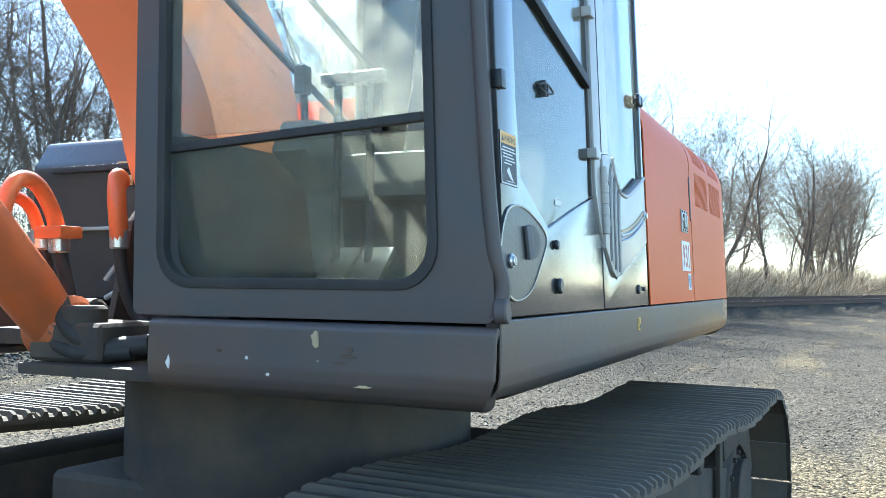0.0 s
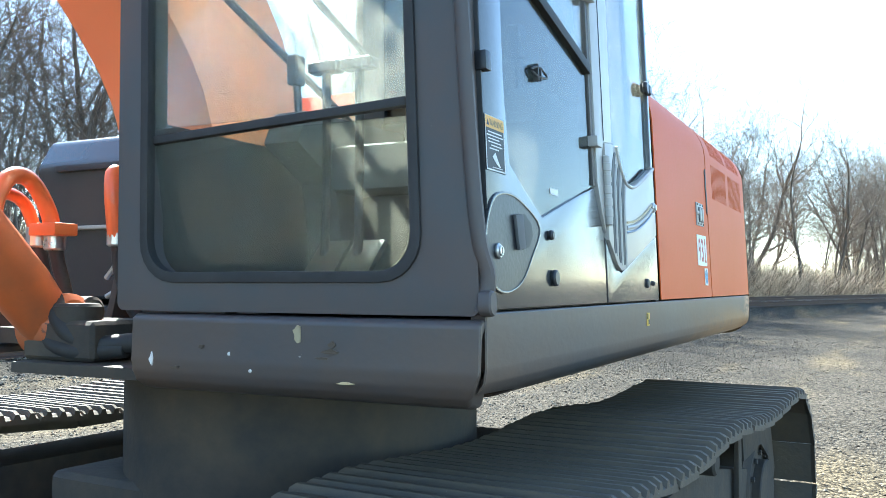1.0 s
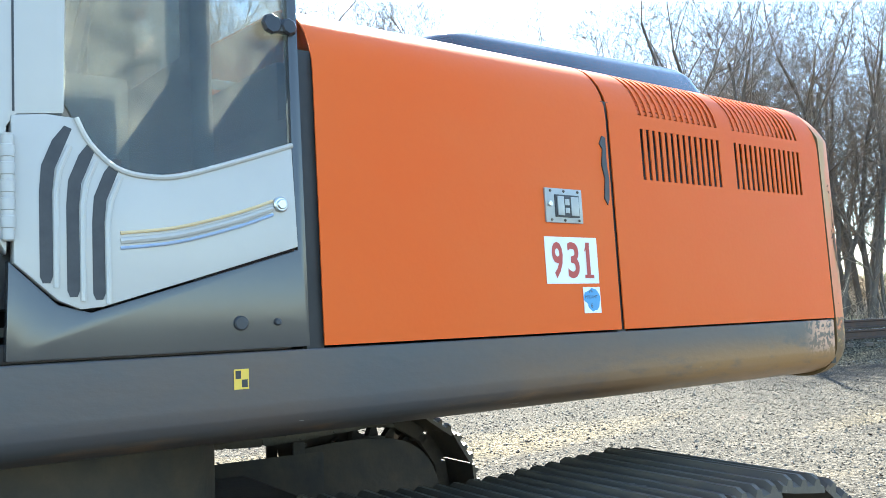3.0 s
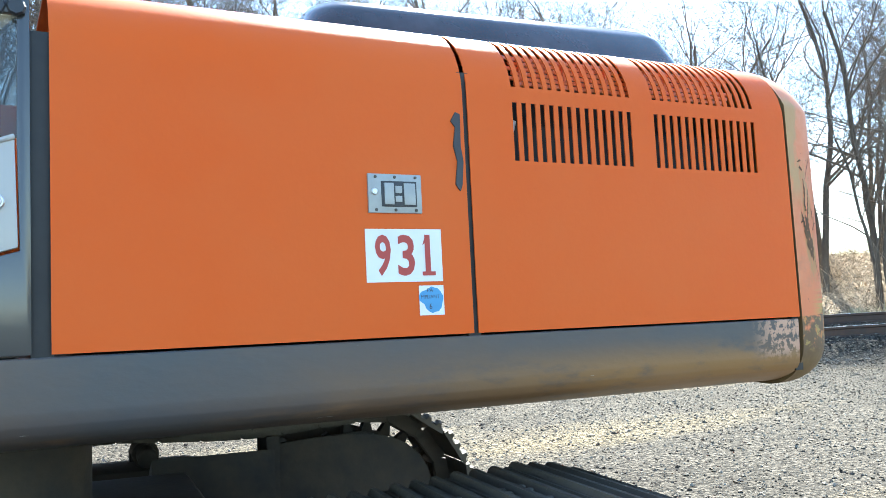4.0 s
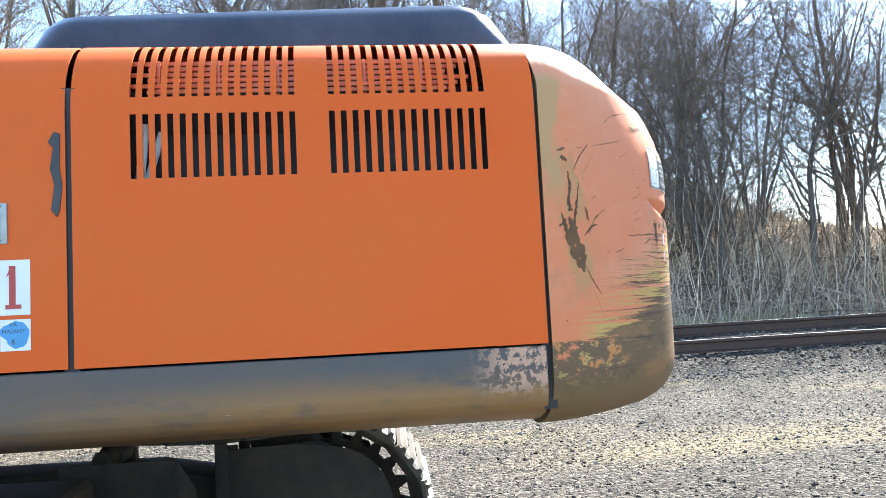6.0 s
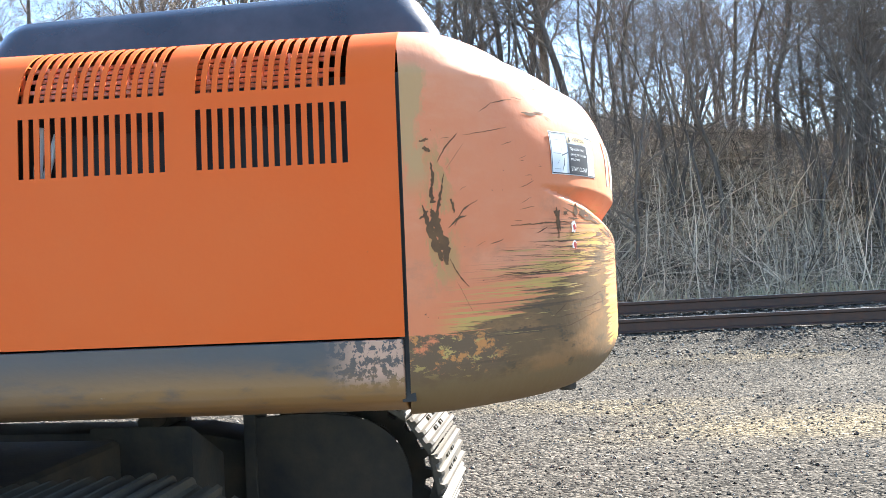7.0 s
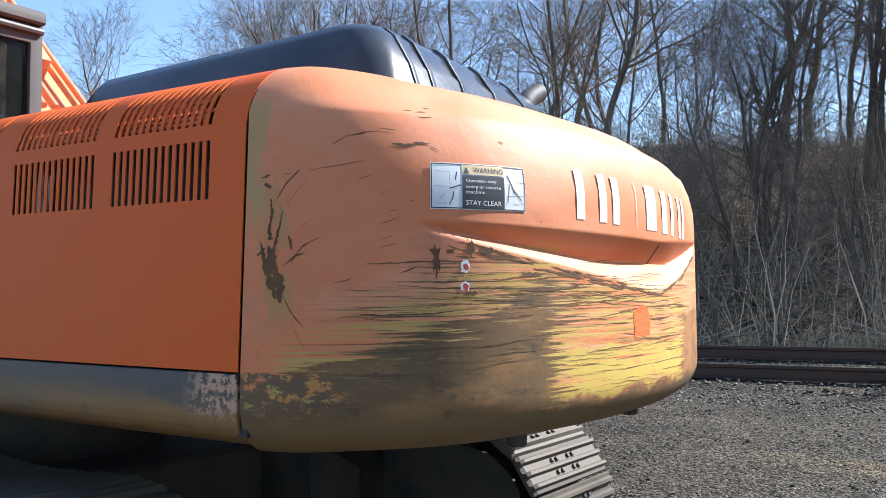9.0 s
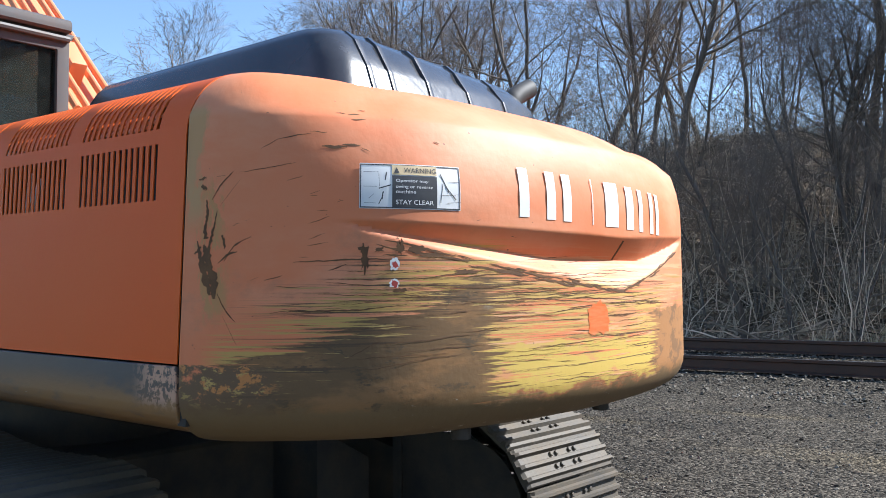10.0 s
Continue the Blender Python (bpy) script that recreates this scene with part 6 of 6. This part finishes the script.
# pale pillar between the door and the rear quarter
pil = [(2.465, 1.86), (2.465, 2.95), (2.655, 2.95), (2.645, 2.3), (2.635, 1.875), (2.55, 1.865), (2.533, 1.84), (2.533, 1.6), (2.5, 1.66), (2.468, 1.74)]
cab_part("pale_pillar", prism(pil, -0.04, 0.003, "x", 0.006, 2), m_silver, "pale silver-grey cab pillar")
cab_part("pillar_seam", box(0.0025, 0.0045, 2.543, 2.547, 1.87, 2.94, 0.0), m_ink)
cab_part("hinge", join(disc((0.012, 2.533, 1.725), "z", 0.011, 0.2, 14, 0.003)), m_silver, "long silver piano hinge")
for k in range(5):
    cab_part("hinge_knuckle", disc((0.012, 2.533, 1.66 + k * 0.033), "z", 0.0125, 0.025, 14, 0.002), m_silver)
# rear quarter: dark lower panel, pale scooped panel with slots, tinted pane
quarter = [(2.53, 1.418), (3.148, 1.418), (3.148, 2.9), (3.128, 2.9), (3.122, 1.86), (3.127, 1.62), (2.9, 1.555), (2.68, 1.492), (2.62, 1.508), (2.535, 1.59)]
cab_part("quarter_panel", prism(quarter, PX, 0.0, "x", 0.004), m_grey, "glossy dark grey rear cab panel")
arc = curve_points([(2.655, 1.868), (2.68, 1.82), (2.73, 1.775), (2.79, 1.762), (2.86, 1.768), (2.98, 1.806), (3.118, 1.855)], 4)
scoop = [(2.54, 1.862), (2.60, 1.87)] + [tuple(p) for p in arc] + [(3.124, 1.626), (2.9, 1.56), (2.70, 1.502), (2.66, 1.498), (2.62, 1.515), (2.543, 1.585)]
scoop_ob = cab_part("pale_side_panel", prism(scoop, -0.026, 0.008, "x", 0.006, 2), m_silver, "pale silver-grey scooped side panel with slots")
for k, (y_, zb, zt) in enumerate(((2.597, 1.548, 1.80), (2.645, 1.522, 1.775), (2.692, 1.516, 1.745))):
    top = [(y_ + 0.05, zt + 0.045), (y_ + 0.036, zt + 0.05), (y_ + 0.014, zt + 0.02), (y_ - 0.006, zt - 0.03), (y_ - 0.01, zt - 0.08)]
    low_ = [(y_ - 0.01, zb + 0.012), (y_ - 0.005, zb), (y_ + 0.008, zb), (y_ + 0.013, zb + 0.012)]
    back_ = [(y_ + 0.013, zt - 0.08), (y_ + 0.018, zt - 0.035), (y_ + 0.034, zt + 0.005)]
    cab_part("slot", prism(top + low_ + back_, 0.0078, 0.0092, "x", 0), m_ink, "dark vertical slot")
    cab_part("slot_rib", tube([(0.007, y_ + 0.019, zb - 0.008), (0.009, y_ + 0.019, zt - 0.08), (0.008, y_ + 0.026, zt - 0.035), (0.006, y_ + 0.046, zt + 0.012)], 0.006, 8), m_silver)
rim = [Vector((0.008, p[0], p[1])) for p in [tuple(a) for a in arc]]
cab_part("scoop_lip", tube(rim, 0.006, 8), m_silver)
crease = curve_points([(0.007, 2.735, 1.63), (0.009, 2.85, 1.645), (0.009, 2.98, 1.68), (0.007, 3.065, 1.71)], 5)
cab_part("panel_crease", tube(crease, 0.007, 8), m_silver)
for dz, mt in ((0.016, m_tan), (-0.014, m_pale_blue)):
    cab_part("stripe", tube([p + Vector((0.002, 0, dz)) for p in crease], 0.0035, 8), mt, "faded thin stripe along the crease")
cab_part("panel_lock", join(disc((0.011, 3.083, 1.719), "x", 0.017, 0.012, 24, 0.003), disc((0.018, 3.083, 1.719), "x", 0.011, 0.008, 20, 0.002)), m_chrome, "round metal key lock on the side panel")
qp = [(2.64, 1.9), (2.66, 1.86), (2.73, 1.775), (2.79, 1.762), (2.98, 1.806), (3.122, 1.858), (3.126, 2.9), (2.65, 2.9)]
qpane = cab_part("quarter_window", prism(qp, -0.024, -0.012, "x", 0.0), m_tint, "dark tinted rear quarter pane")
qpane.visible_shadow = False
cab_part("pane_latch", join(box(-0.01, 0.012, 3.07, 3.14, 2.115, 2.145, 0.006), disc((0.008, 3.08, 2.13), "x", 0.024, 0.016, 8, 0.004), disc((0.008, 3.122, 2.13), "x", 0.02, 0.016, 8, 0.004)), m_black, "black rotary pane latch")
for yy in (2.985, 3.07):
    cab_part("rubber_plug", disc((0.002, yy, 1.462), "x", 0.016 if yy < 3 else 0.008, 0.01, 14, 0.003), m_ink)
# far side and rear of the cab
cab_part("far_wall", framed([(1.68, 1.42), (2.895, 1.42), (2.895, 2.95), (1.68, 2.95)], [(1.76, 1.87), (2.76, 1.87), (2.76, 2.88), (1.76, 2.88)], -0.985, -0.95, "x", 0.006), m_pillar)
fw = cab_part("far_window", box(-0.97, -0.965, 1.75, 2.77, 1.86, 2.89, 0), m_glass)
fw.visible_shadow = False
cab_part("window_guard_bar", join(tube([(-0.93, 1.72, 2.62), (-0.93, 2.8, 2.25)], 0.012, 8), tube([(-0.93, 1.72, 2.35), (-0.93, 2.8, 1.95)], 0.012, 8)), m_pillar)
cab_part("rear_wall", framed([(-1.03, 1.42), (-0.03, 1.42), (-0.03, 2.96), (-1.03, 2.96)], [(-0.96, 2.05), (-0.09, 2.05), (-0.09, 2.84), (-0.96, 2.84)], 2.9, 2.95, "y", 0.008), m_pillar)
rw = cab_part("rear_window", box(-0.97, -0.08, 2.922, 2.928, 2.04, 2.85, 0), m_rear, "dark rear cab window")
rw.visible_shadow = False
cab_part("rain_gutter", tube([(-1.02, 2.96, 2.9), (-0.04, 2.98, 2.9)], 0.018, 8), m_pillar)
# inside
cab_part("floor_mat", box(-0.96, -0.06, 1.7, 3.0, 1.45, 1.468, 0.004), m_mat, "pale dusty rubber floor mat")
cab_part("seat_base", box(-0.68, -0.28, 2.3, 2.75, 1.46, 1.72, 0.03), m_dark)
cab_part("seat", box(-0.74, -0.22, 2.2, 2.72, 1.72, 1.86, 0.055, 4), m_seat, "grey cloth operator's seat")
cab_part("backrest", prism([(2.6, 1.84), (2.7, 1.84), (2.83, 2.5), (2.76, 2.54), (2.7, 2.2)], -0.72, -0.24, "x", 0.045, 3), m_seat, "grey cloth backrest")
cab_part("headrest", box(-0.6, -0.36, 2.74, 2.82, 2.54, 2.7, 0.03, 3), m_seat)
for x0, x1 in ((-0.9, -0.77), (-0.2, -0.06)):
    cab_part("armrest_console", prism([(2.1, 1.86), (2.16, 1.96), (2.78, 1.98), (2.78, 1.5), (2.35, 1.5), (2.3, 1.76)], x0, x1, "x", 0.02, 2), m_trim, "dark grey control console")
    cab_part("joystick", join(tube([((x0 + x1) / 2, 2.2, 1.94), ((x0 + x1) / 2, 2.19, 2.05)], 0.012, 10), box((x0 + x1) / 2 - 0.02, (x0 + x1) / 2 + 0.02, 2.16, 2.21, 2.04, 2.13, 0.014, 3)), m_ink, "black joystick")
for x in (-0.575, -0.475):
    cab_part("travel_lever", join(tube(curve_points([(x, 1.93, 1.47), (x, 1.95, 1.75), (x + 0.015, 1.93, 1.9), (x + 0.03, 1.91, 2.0)], 5), 0.012, 10), box(x - 0.015, x + 0.075, 1.885, 1.93, 1.99, 2.02, 0.01, 3)), m_ink, "black travel lever with a cross grip")
    cab_part("pedal", prism([(1.86, 1.47), (1.88, 1.47), (1.99, 1.56), (1.97, 1.57)], x - 0.03, x + 0.06, "x", 0.004), m_ink)

# ---- boom, cylinder, hoses, right-hand boxes ----
BX, BY, BZ = -0.22, 0.2, 0.08     # the boom stands this far off the cab's back corner
boom_side = curve_points([(2.28, 1.62), (2.50, 1.70), (2.60, 1.92), (2.46, 2.30), (2.0, 2.78), (1.3, 3.48), (0.5, 4.2), (-0.6, 4.95), (-1.0, 4.5), (0.1, 3.7), (0.95, 3.10), (1.55, 2.56), (2.0, 2.10), (2.14, 1.80)], 4, True)
boom = own("boom", prism([(p[0] + BY, p[1] + BZ) for p in boom_side], -1.45 + BX, -1.03 + BX, "x", 0.012, 2), m_boom, None, "large orange box-section boom raised at an angle", 35)
for x in (-1.10, -1.18, -1.35, -1.42):
    pts = [(x + BX, y + BY + 0.05, z + BZ + 0.06) for y, z in ((2.3, 2.50), (2.0, 2.80), (1.3, 3.50), (0.5, 4.22), (-0.6, 4.95))]
    own("boom_pipe", tube(curve_points(pts, 4), 0.022, 12), m_boom, boom)
for y, z in ((1.78, 3.04), (0.9, 3.88)):
    for xa, xb in ((-1.46, -1.32), (-1.22, -1.06)):
        own("pipe_clamp", box(xa + BX, xb + BX, y + BY - 0.03, y + BY + 0.03, z + BZ - 0.02, z + BZ + 0.1, 0.01), m_ink, boom)
own("boom_bracket", prism([(a + BY, b + BZ) for a, b in ((1.88, 2.92), (2.04, 2.76), (2.13, 2.88), (1.98, 3.05))], -1.31 + BX, -1.2 + BX, "x", 0.006), m_boom, boom)
for xa in (-1.22, -1.71):
    own("boom_foot_bracket", prism([(2.6, 1.3), (2.62, 1.75), (2.48, 1.82), (2.38, 1.7), (2.3, 1.35)], xa, xa + 0.03, "x", 0.006), m_frame)
cyl = own("boom_cylinder", join(tube([(-1.62, 2.0, 1.34), (-1.63, 1.9, 1.46), (-1.63, 1.2, 2.18), (-1.63, 0.3, 3.1)], [0.08, 0.09, 0.092, 0.095], 24), disc((-1.62, 2.02, 1.34), "x", 0.1, 0.16, 24, 0.02)), m_cyl, None, "orange hydraulic boom cylinder", 40)


def hose(pts, r, mt, name, label=""):
    own(name, tube(curve_points(pts, 6), r, 12), mt, None, label, 60)


hose([(-1.62, 1.82, 1.55), (-1.63, 1.80, 1.68), (-1.65, 1.86, 1.785), (-1.68, 1.96, 1.79), (-1.68, 2.03, 1.70), (-1.67, 2.05, 1.60)], 0.026, m_rod, "bent_pipe", "bright orange bent hydraulic pipe")
hose([(-1.68, 1.85, 1.60), (-1.70, 1.84, 1.68), (-1.72, 1.90, 1.745), (-1.74, 1.99, 1.72), (-1.74, 2.04, 1.62)], 0.02, m_rod, "bent_pipe")
hose([(-1.66, 2.3, 1.83), (-1.64, 2.26, 1.84), (-1.62, 2.24, 1.76), (-1.62, 2.26, 1.62)], 0.032, m_rod, "bent_pipe")
hose([(-1.67, 2.05, 1.60), (-1.66, 2.07, 1.50), (-1.62, 2.1, 1.36), (-1.5, 2.16, 1.27), (-1.3, 2.2, 1.29)], 0.022, m_rubber, "hydraulic_hose", "black rubber hydraulic hose")
hose([(-1.74, 2.04, 1.62), (-1.73, 2.06, 1.5), (-1.68, 2.06, 1.33), (-1.55, 2.1, 1.25), (-1.4, 2.12, 1.26)], 0.024, m_rubber, "hydraulic_hose")
hose([(-1.62, 2.26, 1.62), (-1.62, 2.28, 1.5), (-1.58, 2.32, 1.36), (-1.4, 2.3, 1.3)], 0.022, m_rubber, "hydraulic_hose")
for c in ((-1.67, 2.05, 1.61), (-1.74, 2.04, 1.62), (-1.62, 2.26, 1.63)):
    own("hose_coupling", disc(c, "z", 0.034, 0.07, 12, 0.006), m_chrome, None, "metal hose coupling")
own("pipe_clamp_block", box(-1.72, -1.6, 1.99, 2.08, 1.62, 1.66, 0.008), m_rod)
tank = own("side_locker", prism([(2.62, 1.41), (2.6, 1.95), (2.66, 2.06), (3.02, 2.1), (3.02, 1.41)], -2.46, -1.7, "x", 0.025, 3), m_grey, None, "dark grey side locker with a rounded top")
own("locker_label", box(-1.98, -1.88, 2.592, 2.598, 1.93, 1.955, 0), m_tan, tank)
# two slanting sunlit edges, their brightness put in as added pale metal bars
for x0, z0, x1, z1 in ((-1.87, 1.49, -1.77, 1.595), (-1.865, 1.423, -1.72, 1.492)):
    own("sunlit_edge_bar", tube([(x0, 2.45, z0), (x1, 2.45, z1)], 0.011, 8), m_chrome, None, "bright bar standing in for a sunlit edge by the locker")
own("locker_ledge", box(-2.3, -1.72, 2.575, 2.612, 1.685, 1.70, 0.004), m_chrome, tank)
own("locker_ledge", box(-2.32, -1.72, 2.57, 2.606, 1.92, 1.945, 0.006), m_ink, tank)
own("locker_label", box(-1.99, -1.9, 2.59, 2.597, 1.86, 1.9, 0), m_tan, tank)
own("swivel_manifold", join(box(-1.66, -1.36, 1.93, 2.2, 1.24, 1.36, 0.03, 3), disc((-1.5, 2.0, 1.36), "z", 0.07, 0.1, 20, 0.01), disc((-1.6, 2.1, 1.38), "x", 0.05, 0.12, 16, 0.01)), m_frame, None, "oily black hydraulic manifold at the boom foot")
hose([(-1.58, 1.98, 1.42), (-1.5, 1.95, 1.34), (-1.4, 1.97, 1.29), (-1.25, 2.02, 1.3)], 0.03, m_rubber, "hydraulic_hose")
hose([(-1.66, 2.0, 1.42), (-1.58, 1.96, 1.31), (-1.45, 1.95, 1.27), (-1.3, 2.0, 1.28)], 0.028, m_rubber, "hydraulic_hose")
own("step_plate", box(-2.28, -1.68, 2.3, 2.62, 1.25, 1.31, 0.01), m_frame, None, "dusty step plate ahead of the locker")
own("handrail", tube([(-2.0, 2.68, 2.0), (-2.0, 2.66, 2.2), (-2.0, 2.64, 2.45)], 0.018, 10), m_rod, None, "orange upright handrail post")
